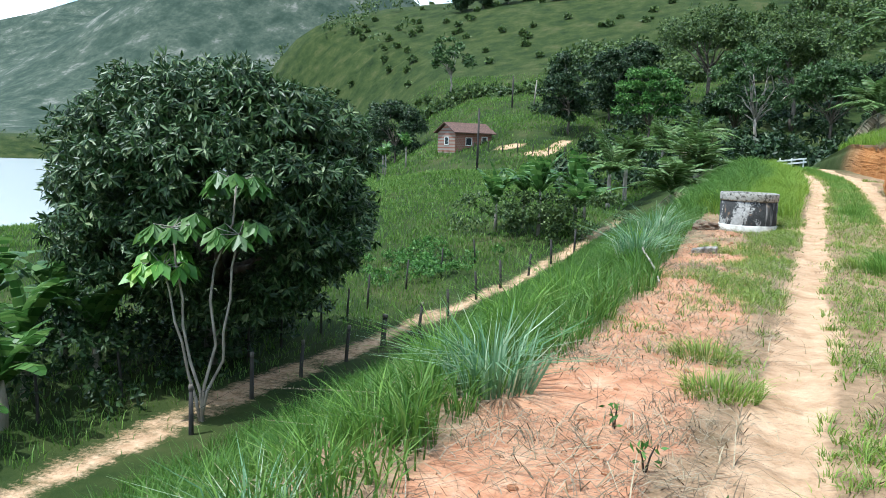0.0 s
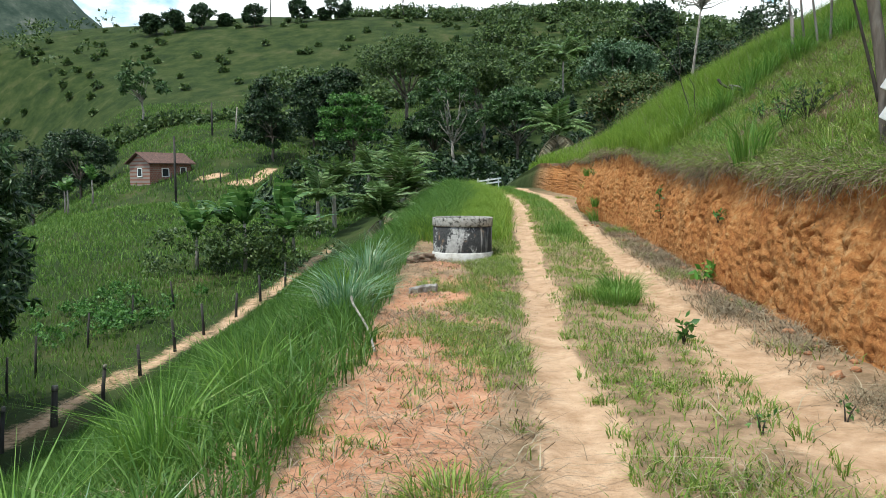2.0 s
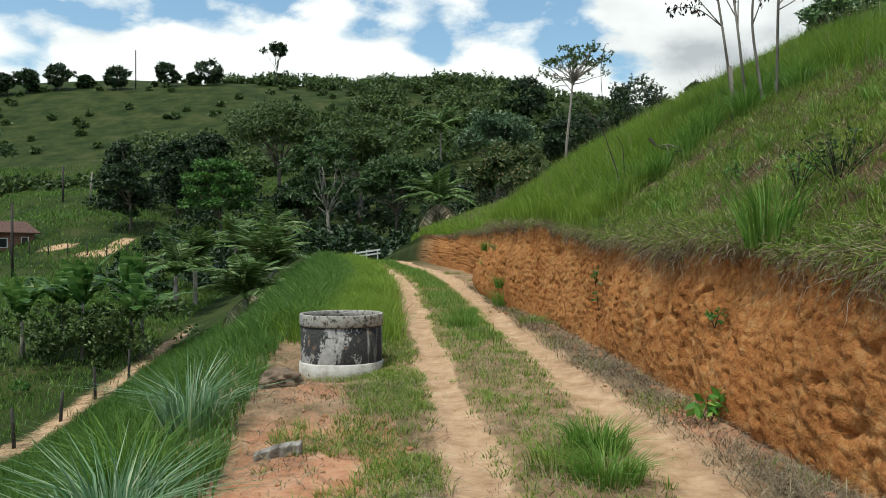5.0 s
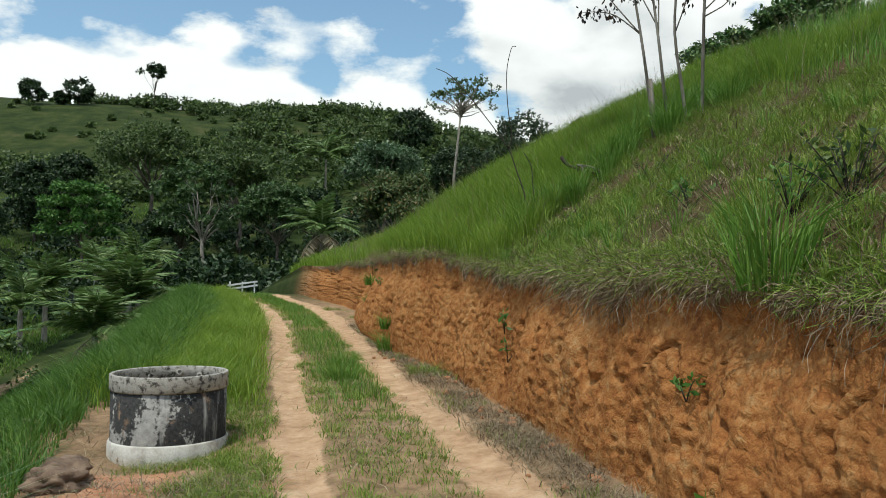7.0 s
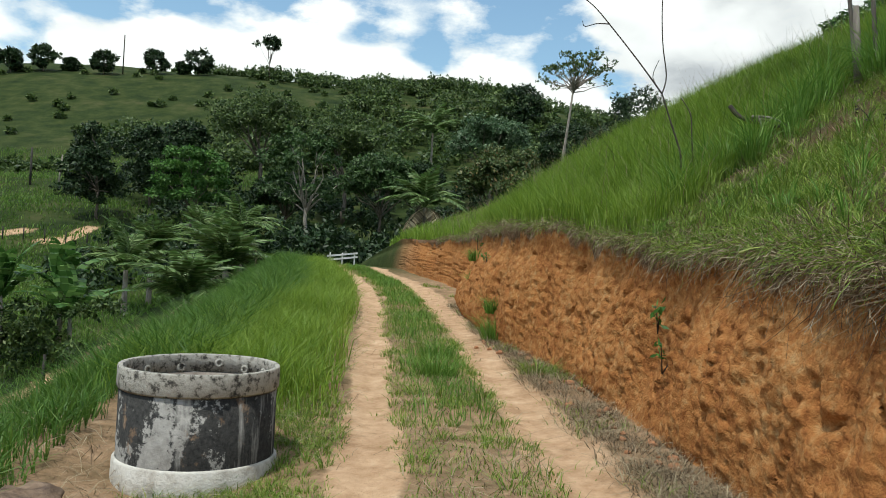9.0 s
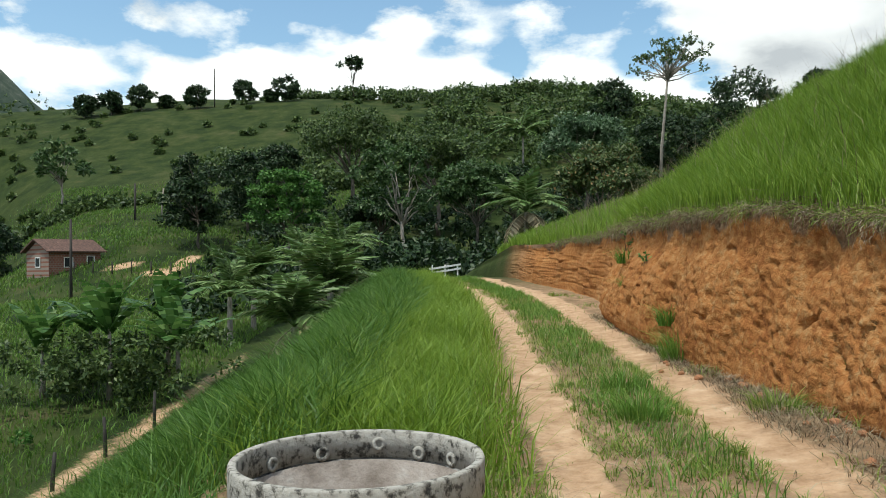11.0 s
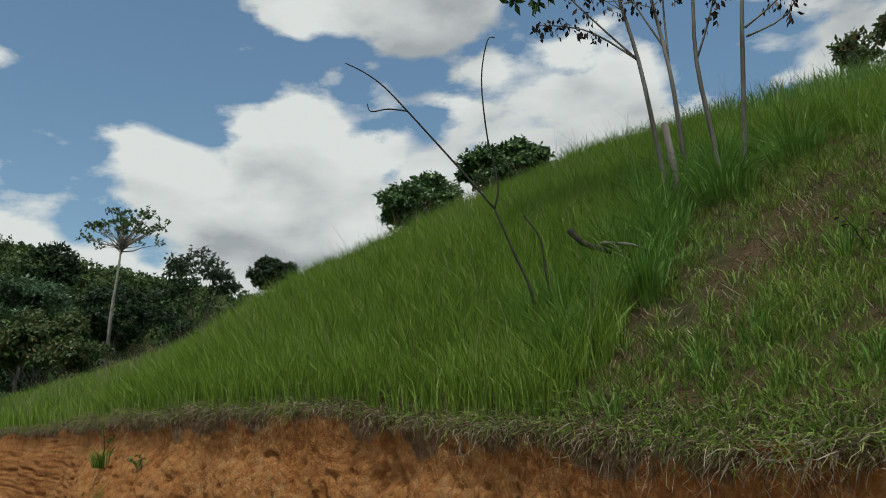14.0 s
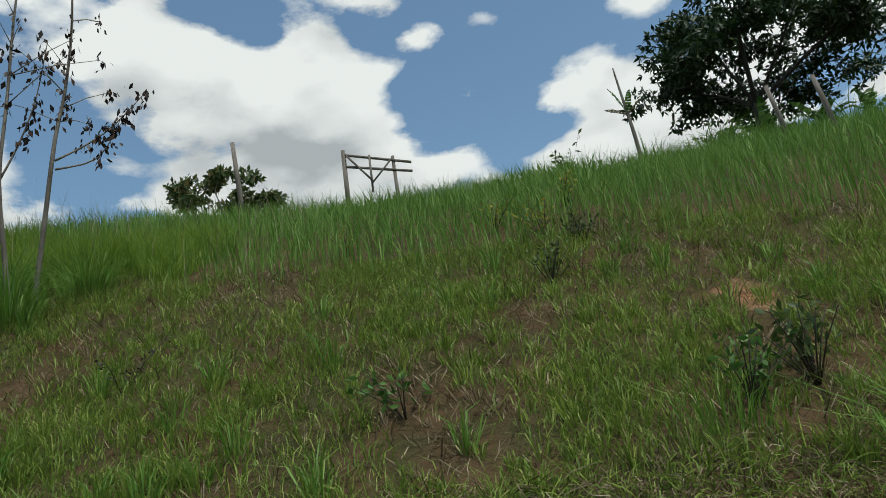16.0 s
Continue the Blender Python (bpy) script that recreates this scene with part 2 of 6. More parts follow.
def hill_z(s, y):
    """Rise of the hillside behind the lip of the bank, by the distance from it."""
    d = np.clip(s, 0, None)
    d1 = np.minimum(d, 23)
    up = (0.63 * d1 - 0.0125 * d1 ** 2) * (1 - 0.42 * smooth(17, 46, y)) * (1 + 0.09 * (1 - smooth(4, 15, y))) + 0.07 * wave(s, y, 1.3) * smooth(0.3, 2, d)
    up = up + (0.15 * smooth(6, 13, y) + 0.1 * smooth(13, 18, y) - 0.25 * smooth(22, 42, y)) * smooth(0, 2.6, d)
    return up + 0.02 * np.clip(d - 23, 0, 60) - 0.12 * np.clip(d - 90, 0, 100)


def edge_s(y):
    """Where the shoulder of the track breaks off into the slope."""
    y = np.asarray(y, float)
    return -1.45 - 0.65 * smooth(4, 10, y) - 0.18 * wave(y, 0 * y, 2.2)


def ground_z(x, y):
    """Height of the ground anywhere but on the face of the bank."""
    x, y = np.asarray(x, float), np.asarray(y, float)
    s = x - bend_x(y)
    road = track_z(y)
    edge = edge_s(y)
    d = np.clip(edge - s, 0, None)
    left = road - 0.66 * np.maximum(d - 0.35 * (1 - np.exp(-d / 0.35)), 0)
    v = valley_z(x, y)
    k = 0.5
    left = k * np.logaddexp(left / k, v / k)
    onroad = road + 0.025 * wave(x, y, 0.9) + 0.04 * wave(x, y, 2.7, 2)
    for c in (0.02, 1.45):
        onroad = onroad - 0.05 * np.exp(-((s - c) / 0.2) ** 2)
    onroad = onroad + 0.10 * np.exp(-(((s + 1.5) / 0.5) ** 2 + ((y - 12.4) / 0.9) ** 2)) + 0.06 * np.exp(-(((s + 1.2) / 0.5) ** 2 + ((y - 6.6) / 1.6) ** 2))
    onroad = onroad - 0.17 * np.exp(-(((s + 1.3) / 0.75) ** 2 + ((y - 13.5) / 1.1) ** 2))
    low = np.where(s < edge, left, onroad)
    f = foot_x(y) + 0.25
    far_end = 1 - smooth(40, 62, y)
    hill = road + lip_z(y) + hill_z(s - f, y)
    hill = hill * far_end + np.maximum(v, 0.6 + 0 * v) * (1 - far_end)
    end = smooth(42, 62, y)
    low = low * (1 - end) + np.where(s < -2.1, left, np.maximum(v, 0.9)) * end
    return np.where(s > f, hill, low)


def gz(x, y):
    return float(ground_z(np.array([float(x)]), np.array([float(y)]))[0])


# ---- materials of the ground ----
def ground_material():
    m, t, b = principled("ground", 0.95)
    b.inputs["Specular IOR Level"].default_value = 0.1
    geo = node(t, "ShaderNodeNewGeometry")
    pos = geo.outputs["Position"]

    def noise_fac(scale, detail=8.0, rough=0.6, vec=None):
        n = node(t, "ShaderNodeTexNoise", Scale=scale, Detail=detail, Roughness=rough)
        t.links.new(vec or pos, n.inputs["Vector"])
        return n.outputs["Fac"]

    def mixed(fac, a, b2):
        x = node(t, "ShaderNodeMixRGB")
        t.links.new(fac, x.inputs[0])
        t.links.new(a, x.inputs[1])
        t.links.new(b2, x.inputs[2])
        return x.outputs[0]

    def coloured(fac, stops):
        r = ramp(t, stops)
        t.links.new(fac, r.inputs[0])
        return r.outputs[0]

    def mask(name):
        return node(t, "ShaderNodeAttribute", attribute_name=name).outputs["Fac"]

    near = coloured(noise_fac(3.0, 12.0, 0.72), [(0.3, (0.10, 0.075, 0.04)), (0.42, (0.20, 0.135, 0.078)), (0.55, (0.31, 0.205, 0.125)), (0.7, (0.42, 0.30, 0.195))])
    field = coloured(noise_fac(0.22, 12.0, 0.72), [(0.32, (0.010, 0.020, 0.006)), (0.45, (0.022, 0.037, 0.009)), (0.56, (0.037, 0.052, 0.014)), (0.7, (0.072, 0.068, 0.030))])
    dirt = coloured(noise_fac(3.5, 15.0, 0.72), [(0.3, (0.27, 0.165, 0.09)), (0.46, (0.41, 0.265, 0.16)), (0.58, (0.50, 0.34, 0.215)), (0.75, (0.58, 0.44, 0.31))])
    red = coloured(noise_fac(4.0, 15.0, 0.74), [(0.3, (0.27, 0.12, 0.06)), (0.44, (0.43, 0.205, 0.115)), (0.55, (0.50, 0.27, 0.16)), (0.7, (0.58, 0.39, 0.26))])
    # bank: red clay, paler ochre blotches, dark crevices of root soil under the turf
    mp = node(t, "ShaderNodeMapping")
    mp.inputs["Scale"].default_value = (1.0, 1.0, 0.45)
    t.links.new(pos, mp.inputs[0])
    grain = node(t, "ShaderNodeMath", operation="MULTIPLY_ADD")
    grain.inputs[1].default_value = 0.75
    half = node(t, "ShaderNodeMath", operation="MULTIPLY")
    half.inputs[1].default_value = 0.42
    t.links.new(noise_fac(2.2, 12.0, 0.7, mp.outputs[0]), half.inputs[0])
    t.links.new(noise_fac(13.0, 12.0, 0.66), grain.inputs[0])
    t.links.new(half.outputs[0], grain.inputs[2])
    clay = coloured(grain.outputs[0], [(0.37, (0.137, 0.051, 0.018)), (0.49, (0.267, 0.104, 0.034)), (0.59, (0.342, 0.148, 0.050)), (0.67, (0.386, 0.196, 0.076)), (0.8, (0.423, 0.273, 0.130))])
    root = coloured(noise_fac(9.0), [(0.3, (0.10, 0.06, 0.034)), (0.6, (0.22, 0.135, 0.08)), (0.8, (0.32, 0.22, 0.14))])
    # far woods and pale rock, with distance haze put into the colour as grey
    wood = coloured(noise_fac(0.035, 14.0, 0.75), [(0.3, (0.016, 0.030, 0.022)), (0.46, (0.036, 0.055, 0.040)), (0.56, (0.065, 0.083, 0.062)), (0.66, (0.17, 0.17, 0.15))])
    # brown hillside soil, darkened so its colour carries the shade between blades
    turf = coloured(noise_fac(1.9, 12.0, 0.7), [(0.3, (0.035, 0.042, 0.014)), (0.44, (0.065, 0.058, 0.026)), (0.56, (0.085, 0.056, 0.030)), (0.75, (0.14, 0.09, 0.052))])

    def ragged(fac, scale=7.0, amount=0.8):
        """A mask whose edge is broken up by fine noise."""
        a1 = node(t, "ShaderNodeMath", operation="MULTIPLY_ADD")
        a1.inputs[1].default_value = amount
        t.links.new(noise_fac(scale, 8.0, 0.7), a1.inputs[0])
        t.links.new(fac, a1.inputs[2])
        r = ramp(t, [(0.5 + amount * 0.5 - 0.18, (0, 0, 0)), (0.5 + amount * 0.5 + 0.18, (1, 1, 1))])
        t.links.new(a1.outputs[0], r.inputs[0])
        return r.outputs[0]

    near = mixed(mask("turf"), near, turf)
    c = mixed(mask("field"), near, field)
    c = mixed(mask("hazed_far_wood"), c, wood)
    c = mixed(ragged(mask("red"), 5.0), c, red)
    c = mixed(ragged(mask("dirt"), 9.0), c, dirt)
    c = mixed(mask("clay"), c, clay)
    c = mixed(ragged(mask("root"), 6.0), c, root)
    t.links.new(c, b.inputs["Base Color"])
    # relief: crumbs and fine grit, with crack lines between clods on the bank
    crumb = node(t, "ShaderNodeTexVoronoi", Scale=15.0, feature="DISTANCE_TO_EDGE")
    bent = node(t, "ShaderNodeVectorMath", operation="MULTIPLY_ADD")
    warp = node(t, "ShaderNodeTexNoise", Scale=9.0, Detail=5.0)
    t.links.new(pos, warp.inputs["Vector"])
    t.links.new(warp.outputs["Color"], bent.inputs[0])
    bent.inputs[1].default_value = (0.16, 0.16, 0.16)
    t.links.new(mp.outputs[0], bent.inputs[2])
    t.links.new(bent.outputs[0], crumb.inputs["Vector"])
    edge = ramp(t, [(0.0, (0, 0, 0)), (0.22, (1, 1, 1))])
    t.links.new(crumb.outputs["Distance"], edge.inputs[0])
    height = node(t, "ShaderNodeMath", operation="MULTIPLY_ADD")
    on_clay = node(t, "ShaderNodeMath", operation="MULTIPLY")
    on_clay.inputs[1].default_value = 0.22
    t.links.new(mask("clay"), on_clay.inputs[0])
    t.links.new(edge.outputs[0], height.inputs[0])
    t.links.new(on_clay.outputs[0], height.inputs[1])
    t.links.new(noise_fac(24.0, 8.0, 0.62), height.inputs[2])
    bp = node(t, "ShaderNodeBump", Strength=0.8, Distance=0.03)
    t.links.new(height.outputs[0], bp.inputs["Height"])
    t.links.new(bp.outputs[0], b.inputs["Normal"])
    return m


def spaced(*runs):
    """Numbers in runs of (start, end, step), each joined to the next."""
    out = []
    for a, b, step in runs:
        out.extend(np.arange(a, b - 1e-6, step))
    return np.array(out + [runs[-1][1]])


def build_ground():
    rows = spaced((-1500, -300, 150), (-300, -60, 30), (-60, -8, 4), (-8, -3, 0.4), (-3, 3, 0.1), (3, 20, 0.04), (20, 27, 0.07), (27, 45, 0.3),
                  (45, 110, 2.5), (110, 300, 7), (300, 1000, 30), (1000, 1700, 80))
    left = spaced((-1600, -1000, 60), (-1000, -300, 28), (-300, -80, 7), (-80, -24, 2.2), (-24, -8, 0.8), (-8, -2.6, 0.3), (-2.6, 2.15, 0.085))
    right = spaced((0.0, 8, 0.22), (8, 26, 1.0), (26, 90, 5), (90, 300, 20), (300, 1600, 100))
    nface = 72
    y = rows[:, None]
    xs, zs, kinds = [], [], []
    xl = left[None, :] + bend_x(y)
    f = foot_x(y)
    # the strip next to the bank follows its foot
    xl = np.where(left[None, :] > 1.2, bend_x(y) + 1.2 + (left[None, :] - 1.2) * (f - 1.2 - 0.02) / 0.95, xl)
    zl = ground_z(xl, y + 0 * xl)
    v = np.linspace(0, 1, nface)[None, :]
    h0 = zl[:, -1:]
    far_end = 1 - smooth(40, 62, y)
    top = ground_z(bend_x(y) + f + 0.26, y)
    face_z = h0 + (top - h0) * v
    xf = bend_x(y) + f + 0.24 * v ** 1.3
    yy = y + 0 * v
    bulge = np.zeros_like(xf)
    rough_rows = (rows > -4) & (rows < 42)
    for i in np.nonzero(rough_rows)[0]:
        for j in range(nface):
            p = Vector((0.0, rows[i], face_z[i, j]))
            big = noise.noise(Vector((3.1, p.y * 0.8, p.z * 0.6)))
            flute = abs(noise.noise(Vector((7.7, p.y * 2.6, p.z * 0.6))))
            crack = abs(noise.noise(Vector((2.2, p.y * 3.3 + 0.5 * noise.noise(p * 3.0), p.z * 0.9))))
            near, next_near = noise.voronoi(Vector((1.3, p.y * 7.0, p.z * 6.0)) + 0.35 * noise.noise_vector(p * 4.0))[0][:2]
            crumb = noise.turbulence(Vector((1.3, p.y * 11, p.z * 11)), 3, True)
            loose = 0.5 + 0.5 * noise.noise(Vector((9.4, p.y * 0.7, p.z * 1.1)))
            bulge[i, j] = (-0.16 * big + 0.15 * (flute - 0.3) - 0.055 * loose * (min(next_near - near, 0.5) - 0.2)
                           - 0.06 * (crumb - 0.6) + 0.10 * max(0.0, 0.05 - crack) / 0.05)
    ends = np.sin(np.pi * np.clip(0.04 + 0.96 * v, 0.0, 1)) ** 0.5
    xf = xf + bulge * ends
    for cy, wide, far_out in ((23.4, 1.1, 0.5), (25.6, 1.2, 0.55), (21.9, 0.6, 0.25), (10.2, 0.7, 0.22), (5.2, 0.8, 0.18), (17.0, 0.9, 0.12)):
        xf = xf - far_out * np.exp(-((y - cy) / wide) ** 2) * np.clip(1 - v * 1.15, 0, 1) ** 1.5 * ends
    # overhang of the turf: the clay is cut back under the lip
    xf = xf + 0.10 * np.exp(-((v - 0.80) / 0.14) ** 2) * far_end * (0.7 + 0.6 * wave(yy, 0 * yy, 0.9))
    lipx = bend_x(y) + f + 0.26
    xr = lipx + right[None, :] + 0.0
    zr = ground_z(xr + 0.001, y + 0 * xr)
    X = np.concatenate([xl, xf, xr], 1)
    Z = np.concatenate([zl, face_z, zr], 1)
    Y = np.broadcast_to(y, X.shape)
    nr, nc = X.shape
    idx = np.arange(nr * nc).reshape(nr, nc)
    faces = np.stack([idx[:-1, :-1], idx[:-1, 1:], idx[1:, 1:], idx[1:, :-1]], -1).reshape(-1, 4)
    me = sheet("ground", np.stack([X, Y, Z], -1).reshape(-1, 3), faces, ground_material(), True)
    S = X - bend_x(Y)
    col = np.zeros((nr, nc))
    col[:, left.size:left.size + nface] = 1
    rut = np.zeros_like(X)
    for c, wd in ((0.0, 0.21), (1.52, 0.30)):
        wide = wd * (1 + 0.28 * wave(Y, 0 * Y, 0.9, c + 3) + 0.35 * (c > 1) * (1 - smooth(7, 13, Y)))
        rut = np.maximum(rut, np.exp(-np.abs((S - c + 0.07 * wave(Y, 0 * Y, 1.1, c)) / wide) ** 3.0))
    rut = rut * (1 - smooth(41, 50, Y)) * smooth(-1600, -1500, Y)
    n = wave(X, Y, 0.7, 1) * 0.5 + wave(X, Y, 0.23, 4) * 0.5
    dirt = np.clip(rut * 1.35 + 0.25 * n * (rut > 0.05), 0, 1)
    # lower track in the valley
    low = np.exp(-np.abs((X - lower_track_x(Y)) / 0.62) ** 3) * smooth(-9, -4, Y) * (1 - smooth(44, 52, Y))
    dirt = np.maximum(dirt, low * (0.66 + 0.3 * n))
    for (x0, y0, x1, y1, wd) in ((-36.0, 84.0, -24.0, 78.0, 0.6), (-27.0, 80.0, -27.3, 86.0, 0.9), (-7.5, 43.0, -5.0, 42.0, 0.7)):
        ex, ey = x1 - x0, y1 - y0
        q = np.clip(((X - x0) * ex + (Y - y0) * ey) / (ex * ex + ey * ey), 0, 1)
        dirt = np.maximum(dirt, 1 - smooth(0.6, 1.2, np.hypot(X - x0 - q * ex, Y - y0 - q * ey) / wd))
    bare = smooth(-0.1, 0.35, S - edge_s(Y)) * (1 - smooth(-0.75, -0.25, S)) * (1 - smooth(9.5, 12.2, Y + 0.8 * n))
    bare = np.maximum(bare, np.exp(-(((S + 1.4) / 0.55) ** 2 + ((Y - 12.4) / 1.0) ** 2)) * 0.9)
    bare = np.maximum(bare, smooth(1.75, 2.0, S) * (1 - smooth(2.3, 2.5, S)) * smooth(9.0, 9.6, Y) * (1 - smooth(10.8, 11.6, Y)))
    bare = np.clip(bare + 0.35 * n * (bare > 0.1), 0, 1)
    hillbare = ((col == 0) & (S > foot_x(Y) + 0.2)) * 0.56 * np.exp(-(((S - 4.6) / 0.4) ** 2 + ((Y - 10.4) / 0.3) ** 2))
    clay = col * (1 - smooth(38, 44, Y)) * smooth(-40, -30, Y)
    vv = np.zeros_like(X)
    vv[:, left.size:left.size + nface] = v
    root = clay * smooth(0.82, 1.0, vv + 0.16 * n)
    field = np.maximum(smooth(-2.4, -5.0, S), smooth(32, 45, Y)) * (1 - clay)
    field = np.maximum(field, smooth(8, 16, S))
    hazed_far_wood = np.clip(smooth(500, 640, np.hypot(X, Y)) + 0.0 * X, 0, 1)
    for name, val in (("dirt", dirt * (1 - col)), ("red", np.maximum(bare, hillbare) * (1 - col)), ("clay", clay), ("root", root),
                      ("field", field), ("hazed_far_wood", hazed_far_wood), ("turf", (S > foot_x(Y) + 0.2) * (1.0 - col))):
        at = me.attributes.new(name, "FLOAT", "POINT")
        at.data.foreach_set("value", val.astype(np.float32).ravel())
    return tagged(part("ground", me, None), "grassy hillside and valley ground with a rutted dirt track and a cut red clay bank", "ground", kind="structure")


def lower_track_x(y):
    """The path along the fence at the foot of the slope."""
    y = np.asarray(y, float)
    return -13.1 + 1.9 * smooth(17, 34, y) + 0.15 * np.sin(y / 3.1)


ground = build_ground()

# ---- water ----
water_mat, water_tree, water_bsdf = principled("lake_water", 0.22)
water_bsdf.inputs["Base Color"].default_value = (0.33, 0.36, 0.36, 1)
wn = node(water_tree, "ShaderNodeTexNoise", Scale=0.6, Detail=3.0)
wb = node(water_tree, "ShaderNodeBump", Strength=0.08, Distance=0.1)
water_tree.links.new(wn.outputs["Fac"], wb.inputs["Height"])
water_tree.links.new(wb.outputs[0], water_bsdf.inputs["Normal"])


def build_lake():
    bm = bmesh.new()
    vs = []
    for k in range(64):
        q = math.tau * k / 64
        u, w = 125 * math.cos(q), 80 * math.sin(q)
        vs.append(bm.verts.new((-150 - 0.81 * u + 0.59 * w, 105 + 0.59 * u + 0.81 * w, LAKE_Z)))
    bm.faces.new(vs)
    return tagged(part("water", bm, water_mat), "calm lake reflecting the pale sky below the hills", "lake", kind="structure")


build_lake()

# ---- concrete well ring beside the track ----
def concrete(name, stops, scale, rough=0.9):
    return surface(name, stops, scale=scale, rough=rough, bump=0.5, bump_scale=45.0, detail=12.0)


def stained_concrete():
    """Grey concrete: speckled black mould, rain-washed pale streaks and earth splashed on its foot."""
    m, t, b = principled("mouldy_concrete", 0.92)
    b.inputs["Specular IOR Level"].default_value = 0.2
    co = node(t, "ShaderNodeTexCoord").outputs["Object"]

    def noisy(scale, detail, rough, stretch=(1, 1, 1)):
        mp = node(t, "ShaderNodeMapping")
        mp.inputs["Scale"].default_value = stretch
        t.links.new(co, mp.inputs[0])
        n = node(t, "ShaderNodeTexNoise", Scale=scale, Detail=detail, Roughness=rough)
        t.links.new(mp.outputs[0], n.inputs["Vector"])
        return n.outputs["Fac"]

    def blend(fac, a, c):
        x = node(t, "ShaderNodeMixRGB")
        for k, v in enumerate((fac, a, c)):
            t.links.new(v, x.inputs[k])
        return x.outputs[0]

    def cut(fac, lo, hi, c0=(0, 0, 0), c1=(1, 1, 1)):
        r = ramp(t, [(lo, c0), (hi, c1)])
        t.links.new(fac, r.inputs[0])
        return r.outputs[0]

    grey = cut(noisy(14.0, 10.0, 0.7), 0.3, 0.7, (0.20, 0.195, 0.185), (0.40, 0.39, 0.37))
    mould = cut(noisy(30.0, 8.0, 0.7), 0.3, 0.7, (0.014, 0.014, 0.015), (0.06, 0.06, 0.058))
    earth = cut(noisy(9.0, 6.0, 0.6), 0.3, 0.7, (0.14, 0.085, 0.05), (0.30, 0.20, 0.13))
    patchy = node(t, "ShaderNodeMath", operation="MULTIPLY_ADD")
    patchy.inputs[1].default_value = 0.6
    t.links.new(noisy(24.0, 9.0, 0.72), patchy.inputs[0])
    t.links.new(noisy(3.2, 4.0, 0.5, (1, 1, 0.55)), patchy.inputs[2])
    c = blend(cut(patchy.outputs[0], 0.745, 0.80), grey, mould)
    c = blend(cut(noisy(6.0, 6.0, 0.6, (1, 1, 0.12)), 0.60, 0.70), c, grey)
    c = blend(cut(noisy(4.5, 8.0, 0.65, (1, 1, 0.8)), 0.62, 0.70), c, earth)
    t.links.new(c, b.inputs["Base Color"])
    bp = node(t, "ShaderNodeBump", Strength=0.5, Distance=0.01)
    t.links.new(noisy(60.0, 6.0, 0.65), bp.inputs["Height"])
    t.links.new(bp.outputs[0], b.inputs["Normal"])
    return m


def well_ring():
    ring = thing("well_ring", pose(-1.2, 14.0, track_z(14.0) - 0.17) @ Matrix.Diagonal((0.965, 0.965, 0.98, 1)), "weathered concrete well ring with dark mould stains on red earth", "well ring")
    dark = stained_concrete()
    pale = concrete("pale_concrete", [(0.36, (0.045, 0.043, 0.04)), (0.43, (0.16, 0.15, 0.13)), (0.48, (0.33, 0.315, 0.28)), (0.75, (0.46, 0.44, 0.405))], 19.0)
    base = concrete("lime_concrete", [(0.3, (0.32, 0.29, 0.25)), (0.5, (0.55, 0.53, 0.49)), (0.7, (0.66, 0.65, 0.61))], 7.0)
    inner = concrete("inner_concrete", [(0.3, (0.16, 0.13, 0.11)), (0.55, (0.32, 0.28, 0.25)), (0.7, (0.42, 0.39, 0.36))], 5.0)
    part("wall", lathe(bmesh.new(), [(0.545, 0.12), (0.545, 0.665), (0.515, 0.665), (0.515, 0.02), (0.545, 0.02)]), dark, ring)
    part("rim", lathe(bmesh.new(), [(0.552, 0.645), (0.56, 0.66), (0.56, 0.79), (0.555, 0.80), (0.528, 0.80), (0.522, 0.792), (0.520, 0.667), (0.547, 0.667)]), pale, ring, "paler concrete rim band spotted with lichen")
    part("base_band", lathe(bmesh.new(), [(0.565, -0.05), (0.572, 0.0), (0.567, 0.165), (0.555, 0.18), (0.547, 0.18), (0.547, -0.05)]), base, ring, "pale lime-washed base band")
    part("inner_wall", lathe(bmesh.new(), [(0.514, -0.12), (0.514, 0.66), (0.508, 0.66), (0.508, -0.12)]), inner, ring, "brown-grey inside wall")
    for q in (86, 62, 118, 38, 150):
        bm = bmesh.new()
        lathe(bm, [(0.016, 0.0), (0.034, 0.0), (0.036, 0.012), (0.016, 0.014)], 14)
        bmesh.ops.transform(bm, verts=bm.verts, matrix=Matrix.Translation((0.521 * math.cos(radians(q)), 0.521 * math.sin(radians(q)), 0.735 if q == 86 else 0.70)) @ Matrix.Rotation(radians(q + 180), 4, "Z") @ Matrix.Rotation(radians(90), 4, "Y"))
        part("lug", bm, pale, ring, "round concrete lug inside the rim")
    return ring


well_ring()

# ---- plants: materials ----
BARK = surface("bark", [(0.3, (0.05, 0.04, 0.03)), (0.5, (0.12, 0.10, 0.08)), (0.7, (0.22, 0.20, 0.17))], scale=6, bump=0.6, bump_scale=25, stretch=(1, 1, 0.25))
PALE_BARK = surface("pale_bark", [(0.3, (0.14, 0.12, 0.10)), (0.5, (0.28, 0.25, 0.21)), (0.7, (0.40, 0.37, 0.33))], scale=7, bump=0.4, stretch=(1, 1, 0.3))
DARK_TWIG = surface("dark_twig", [(0.3, (0.02, 0.018, 0.015)), (0.6, (0.06, 0.05, 0.04))], scale=9)
OLD_WOOD = surface("old_wood", [(0.3, (0.07, 0.06, 0.05)), (0.5, (0.17, 0.15, 0.13)), (0.7, (0.30, 0.28, 0.25))], scale=8, bump=0.5, stretch=(1, 1, 0.15))
